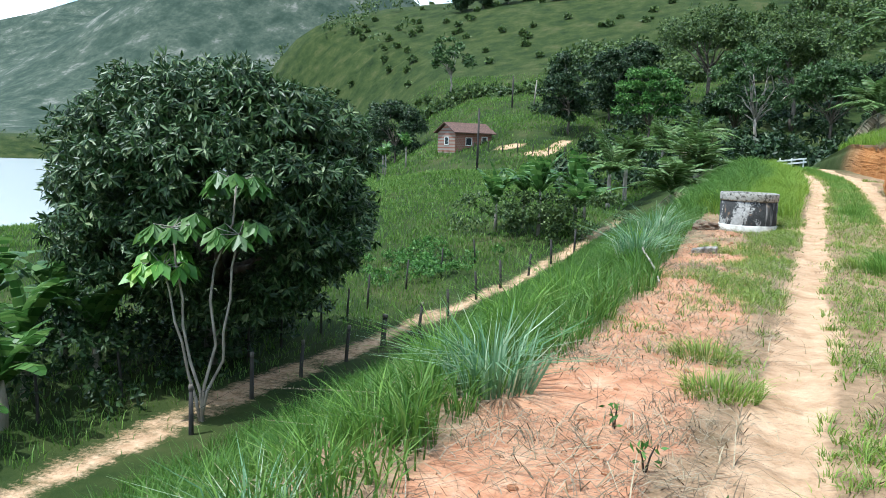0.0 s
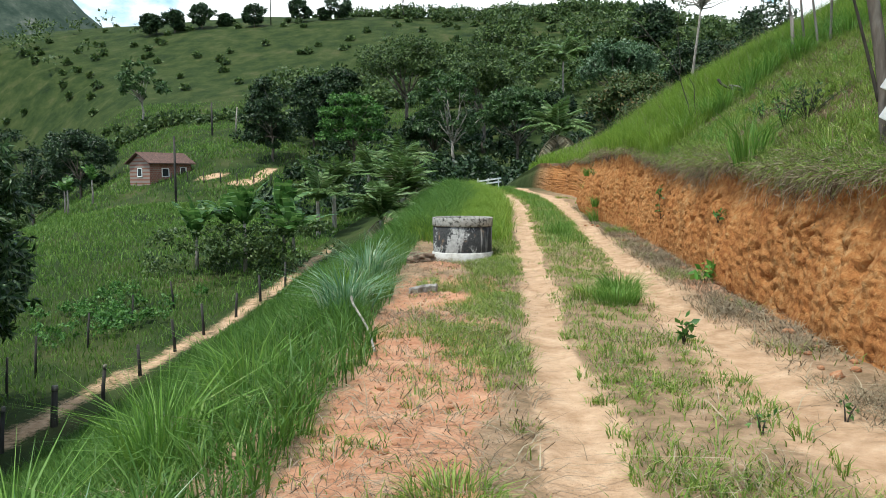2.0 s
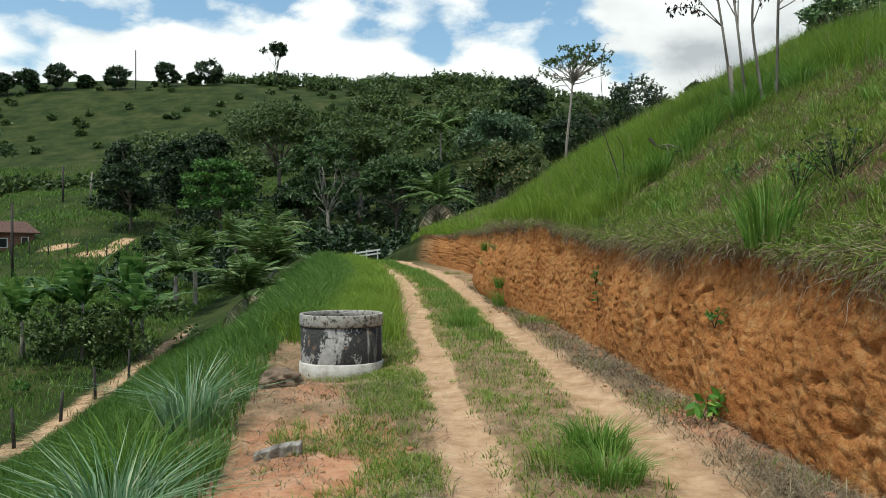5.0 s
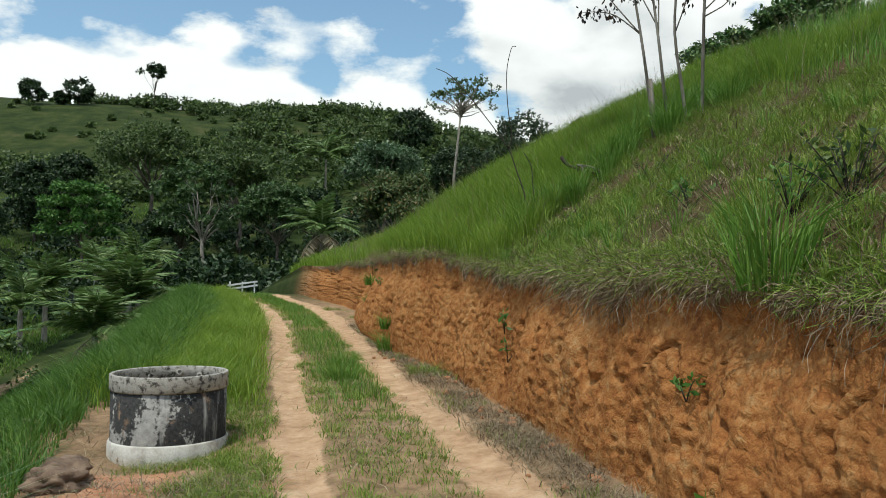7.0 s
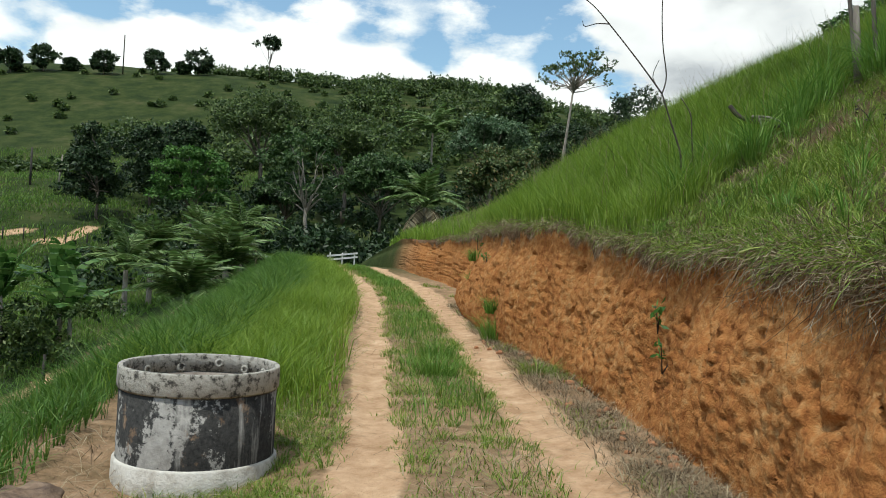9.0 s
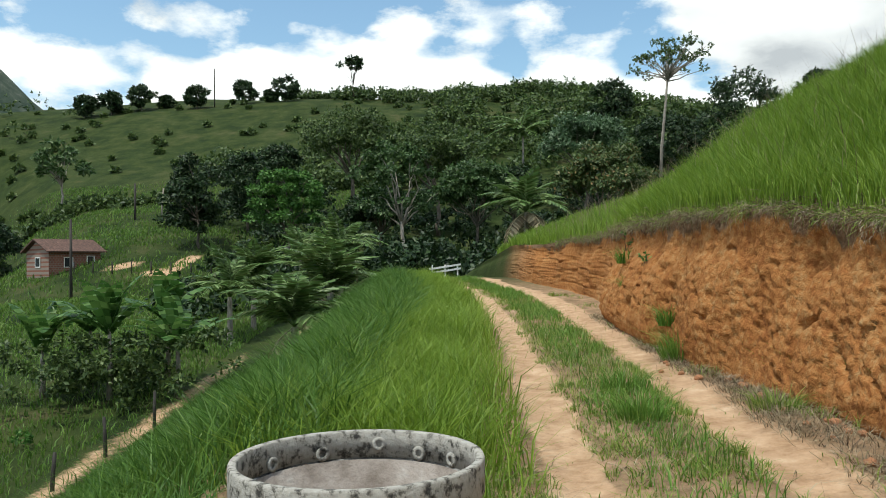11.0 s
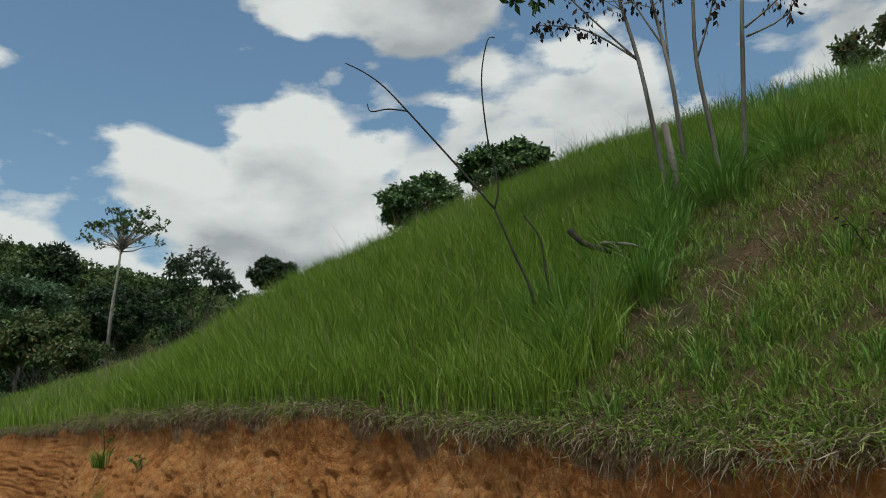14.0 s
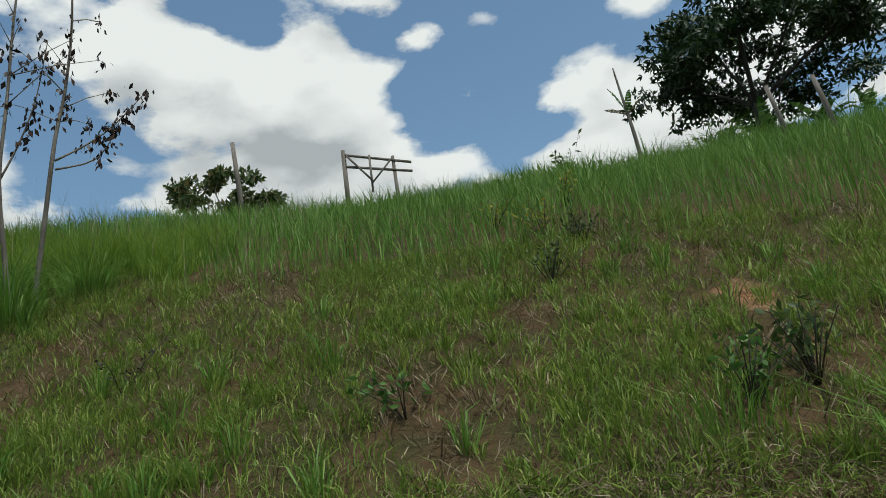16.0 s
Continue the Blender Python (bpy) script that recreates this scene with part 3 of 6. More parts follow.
DARK_WOOD = surface("dark_wood", [(0.3, (0.02, 0.018, 0.016)), (0.6, (0.06, 0.055, 0.05)), (0.8, (0.11, 0.10, 0.09))], scale=8, bump=0.5, stretch=(1, 1, 0.15))
LEAF = {
    "dark": leafy("leaf_dark", [(0.0, (0.009, 0.024, 0.008)), (0.5, (0.018, 0.045, 0.013)), (0.85, (0.035, 0.070, 0.020)), (1.0, (0.070, 0.100, 0.035))], through=0.12),
    "mango": leafy("leaf_mango", [(0.0, (0.014, 0.037, 0.011)), (0.55, (0.034, 0.075, 0.021)), (0.85, (0.081, 0.138, 0.046)), (1.0, (0.196, 0.241, 0.115))], rough=0.4, through=0.15),
    "glossy": leafy("leaf_glossy", [(0.0, (0.028, 0.070, 0.021)), (0.6, (0.066, 0.140, 0.038)), (1.0, (0.188, 0.280, 0.087))], rough=0.38, through=0.15),
    "mid": leafy("leaf_mid", [(0.0, (0.024, 0.056, 0.014)), (0.6, (0.050, 0.106, 0.027)), (1.0, (0.112, 0.176, 0.062))]),
    "fresh": leafy("leaf_fresh", [(0.0, (0.035, 0.098, 0.017)), (0.6, (0.069, 0.180, 0.030)), (1.0, (0.152, 0.276, 0.069))]),
    "olive": leafy("leaf_olive", [(0.0, (0.027, 0.056, 0.016)), (0.6, (0.063, 0.106, 0.027)), (1.0, (0.140, 0.198, 0.056))]),
    "blueish": leafy("leaf_blueish", [(0.0, (0.032, 0.075, 0.024)), (0.6, (0.075, 0.138, 0.062)), (1.0, (0.200, 0.286, 0.163))], rough=0.35),
    "rusty": leafy("leaf_rusty", [(0.0, (0.038, 0.069, 0.018)), (0.55, (0.075, 0.118, 0.035)), (0.85, (0.125, 0.149, 0.050)), (1.0, (0.224, 0.149, 0.062))]),
    "palm": leafy("leaf_palm", [(0.0, (0.068, 0.096, 0.022)), (0.6, (0.100, 0.189, 0.052)), (1.0, (0.239, 0.324, 0.127))], rough=0.4),
    "banana": leafy("leaf_banana", [(0.0, (0.031, 0.084, 0.015)), (0.6, (0.062, 0.146, 0.031)), (1.0, (0.136, 0.241, 0.062))], rough=0.4, through=0.35),
    "lime": leafy("leaf_lime", [(0.0, (0.068, 0.203, 0.027)), (0.6, (0.135, 0.324, 0.054)), (1.0, (0.324, 0.486, 0.095))], rough=0.4, through=0.35),
    "yellow": leafy("leaf_yellow", [(0.0, (0.14, 0.19, 0.025)), (0.6, (0.30, 0.31, 0.04)), (1.0, (0.50, 0.42, 0.07))]),
    "dead": leafy("leaf_dead", [(0.0, (0.012, 0.010, 0.010)), (0.7, (0.035, 0.022, 0.018)), (1.0, (0.09, 0.05, 0.03))], through=0.1),
}
GRASS_TALL = leafy("grass_tall", [(0.0, (0.085, 0.168, 0.018)), (0.45, (0.168, 0.275, 0.029)), (0.75, (0.25, 0.365, 0.048)), (1.0, (0.357, 0.428, 0.143))], through=0.35, patch=0.5)
GRASS_SLOPE = leafy("grass_slope", [(0.0, (0.065, 0.160, 0.022)), (0.5, (0.123, 0.246, 0.036)), (0.8, (0.189, 0.319, 0.058)), (1.0, (0.377, 0.420, 0.174))], through=0.3, patch=0.6)
GRASS_SHORT = leafy("grass_short", [(0.0, (0.07, 0.135, 0.02)), (0.45, (0.16, 0.255, 0.038)), (0.75, (0.27, 0.35, 0.065)), (1.0, (0.50, 0.48, 0.20))], through=0.3, patch=1.2)
GRASS_LUSH = leafy("grass_lush", [(0.0, (0.035, 0.095, 0.014)), (0.5, (0.075, 0.165, 0.024)), (0.8, (0.13, 0.235, 0.038)), (1.0, (0.27, 0.33, 0.11))], through=0.3, patch=0.6)
GRASS_BLUE = leafy("grass_blue", [(0.0, (0.072, 0.174, 0.072)), (0.5, (0.174, 0.304, 0.160)), (0.8, (0.290, 0.435, 0.261)), (1.0, (0.551, 0.600, 0.406))], through=0.25, rough=0.4)
GRASS_FIELD = leafy("grass_field", [(0.0, (0.055, 0.125, 0.02)), (0.5, (0.11, 0.205, 0.033)), (0.8, (0.175, 0.27, 0.055)), (1.0, (0.29, 0.31, 0.115))], through=0.3, patch=0.12)
ROOTS = leafy("dry_roots", [(0.0, (0.06, 0.042, 0.028)), (0.5, (0.17, 0.125, 0.08)), (0.85, (0.29, 0.235, 0.16)), (1.0, (0.42, 0.36, 0.27))], through=0.05, rough=0.9)
STRAW = leafy("straw", [(0.0, (0.10, 0.075, 0.045)), (0.5, (0.23, 0.18, 0.11)), (1.0, (0.42, 0.36, 0.24))], through=0.1, rough=0.8)


# ---- plants: makers ----
def limb(bm, a, b, r0, r1, sag=0.0, sides=6, steps=4, wob=0.05):
    a, b = Vector(a), Vector(b)
    n = (b - a).length
    pts = []
    for k in range(steps + 1):
        q = k / steps
        p = a.lerp(b, q) + Vector((rng.normal(), rng.normal(), rng.normal())) * wob * n * 0.35 * math.sin(math.pi * q)
        p.z += sag * n * math.sin(math.pi * q)
        pts.append(p)
    tube(bm, pts, [r0 + (r1 - r0) * k / steps for k in range(steps + 1)], sides)
    return pts[-1]


def clump_leaves(centres, radii, per, size, slim, droop, out=0.8, whorl=5):
    """Leaves round the outside of every clump of a crown."""
    c = np.repeat(np.asarray(centres), max(1, per // whorl), 0)
    r = np.repeat(np.asarray(radii), max(1, per // whorl))
    d = rng.normal(size=(len(c), 3))
    d /= np.linalg.norm(d, axis=1, keepdims=True)
    d[:, 2] = np.where(d[:, 2] < -0.35, -d[:, 2] * 0.6, d[:, 2])
    p = c + d * (r * rng.uniform(0.55, 1.08, len(c)))[:, None] * np.array([1, 1, 0.8])
    # leaves sit in whorls at the tips of the twigs
    p, d = np.repeat(p, whorl, 0), np.repeat(d, whorl, 0)
    way = d * out * 0.6 + rng.normal(size=d.shape) * 0.8 + np.array([0, 0, -droop])
    return leaves(p, way, size * rng.uniform(0.7, 1.3, len(p)), slim, 0.08, d + np.array([0, 0, 0.45]))


def crown_centres(kind, h, w, n, fine=1.0):
    """Clump centres and radii inside a crown of a tree of that height and width."""
    d = rng.normal(size=(n, 3))
    d /= np.linalg.norm(d, axis=1, keepdims=True)
    if kind in ("mango", "round"):
        low, high = 0.07 * h, h
        mid, half = (low + high) / 2, (high - low) / 2
        k = rng.uniform(0.55, 0.86, n) ** 0.5
        c = d * k[:, None] * np.array([w / 2, w / 2, half]) * 0.88 + np.array([0, 0, mid])
        r = rng.uniform(0.10, 0.17, n) * w
    elif kind == "dome":
        c = d * (rng.uniform(0.4, 1.0, n) ** 0.5)[:, None] * np.array([w / 2, w / 2, w * 0.36]) * 0.84 + np.array([0, 0, h - 0.40 * w])
        r = rng.uniform(0.10, 0.16, n) * w
    elif kind == "broad":
        mid, half = 0.66 * h, 0.34 * h
        d[:, 2] = np.abs(d[:, 2]) * 1.1 - 0.35
        c = d * rng.uniform(0.55, 1.0, n)[:, None] * np.array([w / 2, w / 2, half]) * 0.92 + np.array([0, 0, mid])
        r = rng.uniform(0.09, 0.17, n) * w
    elif kind in ("layered", "umbrella"):
        lev = rng.integers(0, 4 if kind == "layered" else 2, n)
        z = (0.55 + 0.14 * lev if kind == "layered" else 0.84 + 0.1 * lev) * h
        rad = w / 2 * np.sqrt(rng.uniform(0.02, 1, n)) * np.where(lev == lev.max(), 0.55, 1)
        a = rng.uniform(0, math.tau, n)
        c = np.stack([rad * np.cos(a), rad * np.sin(a), z], 1)
        r = rng.uniform(0.07, 0.13, n) * w
    else:
        mid, half = 0.7 * h, 0.28 * h
        c = d * rng.uniform(0.3, 1.0, n)[:, None] ** 0.5 * np.array([w / 2, w / 2, half]) + np.array([0, 0, mid])
        r = rng.uniform(0.06, 0.11, n) * w
    return c, r * fine


def tree(kind, x, y, h, w, leaf, n=26, per=150, size=0.4, slim=0.4, droop=0.35, label="", trunk=0.0, name="tree", lean=(0, 0), bark=None, group="", fine=1.0, whorl=5):
    top = thing(name, pose(x, y, gz(x, y) - 0.1), label, "tree", group)
    c, r = crown_centres(kind, h, w, n, fine)
    c[:, :2] += np.array(lean) * (c[:, 2:] / h)
    bm = bmesh.new()
    tr = trunk or max(0.09, w * 0.022)
    fork = Vector((lean[0] * 0.35, lean[1] * 0.35, h * (0.3 if kind in ("mango", "round") else 0.42)))
    limb(bm, (0, 0, 0), fork, tr, tr * 0.7, sides=8, wob=0.08)
    part("trunk", bm, bark or BARK, top)
    bm = bmesh.new()
    for k in rng.choice(n, min(n, 12), replace=False):
        limb(bm, fork * rng.uniform(0.8, 1.0), c[k], tr * 0.45, tr * 0.1, sag=0.06, sides=5, wob=0.12)
    part("branching", bm, bark or BARK, top)
    v, f = clump_leaves(c, r, per, size, slim, droop, whorl=whorl)
    part("crown", sheet("crown", v, f, LEAF[leaf]), None, top)
    return top


def frond(length, droop, width, n=30):
    """A feathered palm leaf along +x that arches over. Returns leaflets and the rib's points."""
    q = np.linspace(0.12, 1, n)
    ribs = lambda s: np.stack([length * (s - 0.12 * droop * s ** 2), 0 * s, length * (0.55 * s - (0.45 + 0.55 * droop) * s ** 2)], 1)
    p = ribs(q)
    pieces = []
    for sgn in (-1, 1):
        wl = width * np.sin(np.pi * np.clip(q * 0.9 + 0.1, 0, 1)) ** 0.6 * rng.uniform(0.85, 1.1, n)
        way = np.stack([0.55 + 0 * q, sgn * np.ones(n), -0.35 - 0.5 * q * rng.uniform(0.5, 1.3, n)], 1)
        pieces.append(leaves(p, way, wl, 0.2, 0.03, np.tile((0.3, 0.0, 1.0), (n, 1))))
    return pieces, ribs(np.linspace(0, 1, 8))


def turned(v, m):
    m = np.array(m)
    return v @ m[:3, :3].T + m[:3, 3]


def palm(x, y, trunk_h, spread, fronds=16, label="", lean=(0.0, 0.0), dead=0):
    top = thing("palm_tree", pose(x, y, gz(x, y) - 0.1), label, "palm tree")
    if trunk_h > 0.2:
        bm = bmesh.new()
        pts = [(lean[0] * q * q, lean[1] * q * q, trunk_h * q) for q in np.linspace(0, 1, 9)]
        tube(bm, pts, [0.17 - 0.05 * q for q in np.linspace(0, 1, 9)], 9)
        part("trunk", bm, PALE_BARK, top)
    hub = Vector((lean[0], lean[1], max(trunk_h, 0.1)))
    for k in range(fronds):
        lift = rng.uniform(15, 82) if k >= dead else rng.uniform(-50, -30)
        m = Matrix.Translation(hub) @ Matrix.Rotation(math.tau * (k * 0.618), 4, "Z") @ Matrix.Rotation(-radians(lift), 4, "Y")
        pieces, rib = frond(spread * rng.uniform(0.8, 1.1), rng.uniform(0.4, 1.1), spread * 0.24)
        v, f = gather(pieces)
        bm = bmesh.new()
        tube(bm, [m @ Vector(p) for p in rib], [0.03 * (1 - 0.8 * s) for s in np.linspace(0, 1, 8)], 4)
        me = bpy.data.meshes.new("rib")
        bm.to_mesh(me)
        bm.free()
        rv = np.array([vv.co for vv in me.vertices])
        rf = np.array([[*p.vertices][:4] for p in me.polygons if len(p.vertices) == 4])
        tri = np.concatenate([rf[:, [0, 1, 2]], rf[:, [0, 2, 3]]])
        bpy.data.meshes.remove(me)
        v, f = gather([(turned(v, m), f), (rv, tri)])
        part("frond", sheet("frond", v, f, STRAW if k < dead else LEAF["palm"]), None, top, "dry hanging frond" if k < dead else "")
    return top


def banana_leaf(length, width, arch, n=9, torn=0.25):
    """A broad banana leaf along +x, split in strips on both sides of its rib."""
    q = np.linspace(0, 1, n + 1)
    ctr = np.stack([length * (q - 0.2 * arch * q ** 2), 0 * q, length * (0.9 * q * (1 - arch * q))], 1)
    wd = width * np.sin(np.pi * (0.08 + 0.9 * q)) ** 0.7
    v, f = [], []
    for sgn in (-1, 1):
        for k in range(n):
            a, b = ctr[k], ctr[k + 1]
            gap = 1 - torn * rng.uniform(0, 1)
            b2 = a + (b - a) * gap
            dz = -0.25 * rng.uniform(0.3, 1.4)
            o = len(v)
            v += [a, b2, b2 + np.array([0.15 * wd[k], sgn * wd[k + 1], dz * wd[k + 1]]), a + np.array([0.15 * wd[k], sgn * wd[k], dz * wd[k]])]
            f += [[o, o + 1, o + 2], [o, o + 2, o + 3]]
    return np.array(v), np.array(f)


def banana(x, y, stem_h, leaf_len, count=9, label="", z=None):
    top = thing("banana_plant", pose(x, y, (gz(x, y) if z is None else z) - 0.1), label, "banana plant")
    bm = bmesh.new()
    tube(bm, [(0, 0, 0), (0.03, 0.02, stem_h * 0.5), (0.02, -0.03, stem_h + 0.15)], [0.12, 0.10, 0.06], 9)
    part("stem", bm, PALE_BARK, top)
    for k in range(count):
        m = Matrix.Translation((0, 0, stem_h)) @ Matrix.Rotation(math.tau * k * 0.618 + rng.uniform(-0.3, 0.3), 4, "Z") @ Matrix.Rotation(-radians(rng.uniform(0, 58)), 4, "Y")
        v, f = banana_leaf(leaf_len * rng.uniform(0.7, 1.1), leaf_len * 0.13, rng.uniform(0.55, 1.05))
        part("leaf", sheet("leaf", turned(v, m), f, LEAF["banana"]), None, top)
    return top


def grass_clump(x, y, h, n, spread, mat, label, z=None, width=0.008, name="grass_clump", lean=0.9):
    """A tussock whose long blades fan out from one root."""
    z = gz(x, y) if z is None else z
    a = rng.uniform(0, math.tau, n)
    rr = spread * 0.24 * np.sqrt(rng.uniform(0, 1, n))
    base = np.stack([rr * np.cos(a), rr * np.sin(a), 0 * a - 0.03], 1)
    hh = h * rng.uniform(0.45, 1.1, n)
    outw = np.stack([np.cos(a), np.sin(a), 0 * a], 1) * (lean * rng.uniform(0.05, 1.25, n))[:, None]
    v, f = blades(base, hh, np.full(n, width) * rng.uniform(0.6, 1.3, n), 0.12 + 0 * a, curl=outw, bend=0.45)
    me = sheet(name, v, f, mat)
    ob = part(name, me, None)
    ob.matrix_world = pose(x, y, z)
    return tagged(ob, label, "grass")


# ---- trees of the valley and the far hill ----
TREES = [
    ("mango", -27.7, 89.6, 10.2, 7.0, "dark"), ("mango", -24.9, 97.8, 9.4, 7.3, "dark"), ("mango", -22.4, 102.6, 10.1, 6.2, "dark"),
    ("layered", -16.2, 79.4, 8.6, 6.7, "fresh"), ("broad", -13.9, 103.2, 13.9, 13.0, "olive"), ("broad", -3.4, 93.1, 11.5, 12.1, "olive"),
    ("open", -5.5, 71.0, 10.5, 8.5, "mid"), ("broad", 0.4, 79.2, 11.0, 7.6, "mid"), ("broad", 13.3, 100.2, 13.3, 10.6, "blueish"),
    ("broad", 10.9, 76.2, 12.1, 9.3, "rusty"), ("mango", 30.8, 98.9, 17.6, 11.0, "dark"), ("mango", 27.8, 120.7, 9.8, 10.8, "dark"),
    ("mango", 27.0, 156.7, 9.9, 8.6, "dark"), ("mango", -67.0, 105.0, 16.0, 11.3, "dark"), ("mango", -56.0, 98.0, 9.5, 8.8, "dark"),
    ("open", -60.0, 124.7, 11.4, 8.4, "mid"), ("broad", -12.2, 74.1, 4.4, 5.2, "mid"), ("broad", -8.4, 82.7, 7.0, 6.9, "dark"),
    ("broad", 4.0, 85.0, 8.8, 7.6, "dark"), ("broad", -129.1, 132.0, 16.0, 12.7, "dark"),
    ("broad", -148.0, 150.0, 15.0, 13.0, "mid"), ("broad", -5.1, 115.5, 10.9, 9.5, "olive"),
    ("round", -92.8, 199.0, 7.8, 6.0, "dark"),
    ("round", -87.4, 201.6, 8.2, 6.3, "dark"),
    ("round", -81.1, 204.3, 8.6, 6.6, "dark"),
    ("round", -66.4, 202.4, 8.2, 6.3, "dark"),
    ("round", -55.1, 205.9, 8.1, 6.2, "dark"),
    ("round", -49.0, 207.5, 4.4, 3.4, "dark"),
    ("round", -45.4, 208.3, 9.1, 7.0, "dark"),
    ("round", -75.5, 206.5, 4.2, 3.2, "dark"),
    ("umbrella", -28.9, 212.2, 10.8, 6.8, "dark"), ("mango", 36.1, 246.4, 10.0, 5.2, "mid"),
    ("dome", 34.7, 60.8, 21.2, 7.6, "glossy"), ("dome", 31.8, 47.7, 14.8, 6.4, "glossy"), ("open", 31.0, 24.0, 7.4, 5.4, "rusty"),
    ("dome", 31.1, 80.3, 17.3, 4.6, "dark"),
]
WORDS = {"dome": "dense round-crowned tree behind the hill", "mango": "dense rounded mango tree with dark leaves", "round": "small round tree standing on the far ridge",
         "layered": "fresh green tree with flat layered branches", "broad": "broad spreading valley tree with a leafy crown",
         "open": "open feathery tree with pale bare limbs", "umbrella": "flat-topped tree standing above the ridge"}
TONE = {"dark": "in deep green shade", "glossy": "with shiny leaves", "mid": "in mid green", "fresh": "in the valley",
        "olive": "in olive green", "blueish": "with silvery green leaves", "rusty": "with rusty old leaves"}
for kind, x, y, h, w, leaf in TREES:
    far = math.hypot(x, y)
    h = h * (0.74 if kind == "round" else 1.0)
    size = (0.34 + far * 0.0022) * (0.68 if far < 130 else 1.0)
    n = {"round": 22, "umbrella": 16, "open": 34}.get(kind, 44)
    per = int({"round": 150, "umbrella": 90, "open": 90}.get(kind, 170) * (1.9 if far < 130 else 0.7))
    tree(kind, x, y, h, w, leaf, n=n, per=per, size=size, slim=0.45, label=WORDS[kind] + " " + TONE[leaf], bark=PALE_BARK if kind == "open" else BARK,
         group="ridge trees" if kind == "round" else "")


def undergrowth():
    """Bushes that fill the valley floor between the trees and the scrub of the far hill."""
    cs, rs = [], []
    for _ in range(330):
        a, d = rng.uniform(-22, 20), rng.uniform(50, 105)
        x, y = d * math.sin(radians(a)) + 1, 9 + d * math.cos(radians(a))
        if x < -22 and y < 100:
            continue
        cs.append((x, y, gz(x, y) + rng.uniform(0.2, 1.8)))
        rs.append(rng.uniform(0.8, 2.0))
    v1, f1 = clump_leaves(cs, rs, 170, 0.48, 0.45, 0.3)
    ob = part("undergrowth", sheet("undergrowth", v1, f1, LEAF["dark"]), None)
    tagged(ob, "dark tangled bushes filling the valley floor below trees", "bushes", kind="stuff")
    cs, rs = [], []
    for _ in range(1500):
        x = rng.uniform(-120, 75)
        y = rng.uniform(125, 235)
        wooded = x > -25 + 22 * math.sin(y / 13) and y > 110
        if not wooded and rng.uniform() > 0.16:
            continue
        r = rng.uniform(0.9, 3.0) if wooded else rng.uniform(0.25, 0.8)
        cs.append((x, y, gz(x, y) + r * 0.5))
        rs.append(r)
    v2, f2 = clump_leaves(cs, rs, 150, 0.8, 0.5, 0.2)
    ob = part("hill_scrub", sheet("hill_scrub", v2, f2, LEAF["olive"]), None)
    tagged(ob, "dark scrub and bushes covering the far hillside", "bushes", kind="stuff")
    # brown line of scrub half-way up the grass hill, and trees on the far shore
    cs, rs = [], []
    for _ in range(260):
        x = rng.uniform(-110, -20)
        y = 128 + 0.1 * x + rng.normal() * 2.0
        cs.append((x, y, gz(x, y) + 0.4))
        rs.append(rng.uniform(0.5, 1.3))
    for _ in range(240):
        q = rng.uniform(0, math.tau)
        u, w = rng.uniform(118, 165) * math.cos(q), rng.uniform(76, 120) * math.sin(q)
        x, y = -150 - 0.81 * u + 0.59 * w, 105 + 0.59 * u + 0.81 * w
        if x > -95:
            continue
        cs.append((x, y, gz(x, y) + 1.5))
        rs.append(rng.uniform(1.5, 4.0))
    v3, f3 = clump_leaves(cs, rs, 70, 0.8, 0.5, 0.2)
    ob = part("shore_scrub", sheet("shore_scrub", v3, f3, LEAF["olive"]), None)
    tagged(ob, "low scrub along the hill and the lake shore", "bushes", kind="stuff")


undergrowth()

# tall slender tree that stands above the others
def tall_tree():
    top = thing("tall_tree", pose(22.9, 105.5, gz(22.9, 105.5)), "tall slender tree with a pale trunk and a flat open crown", "tree")
    z0 = gz(22.9, 105.5)
    bm = bmesh.new()
    pts = [(0, 0, 0), (0.3, 0, 7), (0.9, -0.2, 13), (1.2, 0, 16.0)]
    tube(bm, pts, [0.24, 0.18, 0.14, 0.1], 8)
    part("trunk", bm, PALE_BARK, top)
    n = 46
    a, rad = rng.uniform(0, math.tau, n), 4.6 * np.sqrt(rng.uniform(0.05, 1, n))
    c = np.stack([1.4 + rad * np.cos(a), rad * np.sin(a), 20.2 - 0.16 * rad ** 1.6 + rng.uniform(-2.4, 0.3, n)], 1)
    bm = bmesh.new()
    for p in c:
        limb(bm, (1.2, 0, rng.uniform(14.8, 16)), p, 0.085, 0.02, sides=5, wob=0.1)
    part("branching", bm, PALE_BARK, top)
    v, f = clump_leaves(c, rng.uniform(0.6, 1.0, n), 45, 0.36, 0.5, 0.1)
    part("crown", sheet("crown", v, f, LEAF["olive"]), None, top)


tall_tree()
palm(3.4, 63.2, 4.6, 3.6, 24, "coconut palm with drooping fronds, some of them dry", dead=4)
palm(6.8, 108.9, 8.5, 5.0, 18, "far coconut palm among dark trees")
palm(-6.4, 36.6, 0.9, 2.8, 22, "young coconut palm with arching fronds near the ground", dead=2)
palm(-6.0, 41.2, 1.0, 2.9, 20, "young coconut palm behind another on the slope", dead=2)
palm(-12.9, 55.5, 3.0, 2.9, 17, "coconut palm on the valley floor")
palm(-11.7, 63.0, 3.4, 2.9, 17, "coconut palm at the edge of the wood")
palm(-8.3, 58.5, 2.8, 2.9, 17, "coconut palm with yellowing fronds", dead=2)
palm(-13.3, 52.3, 2.4, 3.2, 15, "low coconut palm beside the thicket")

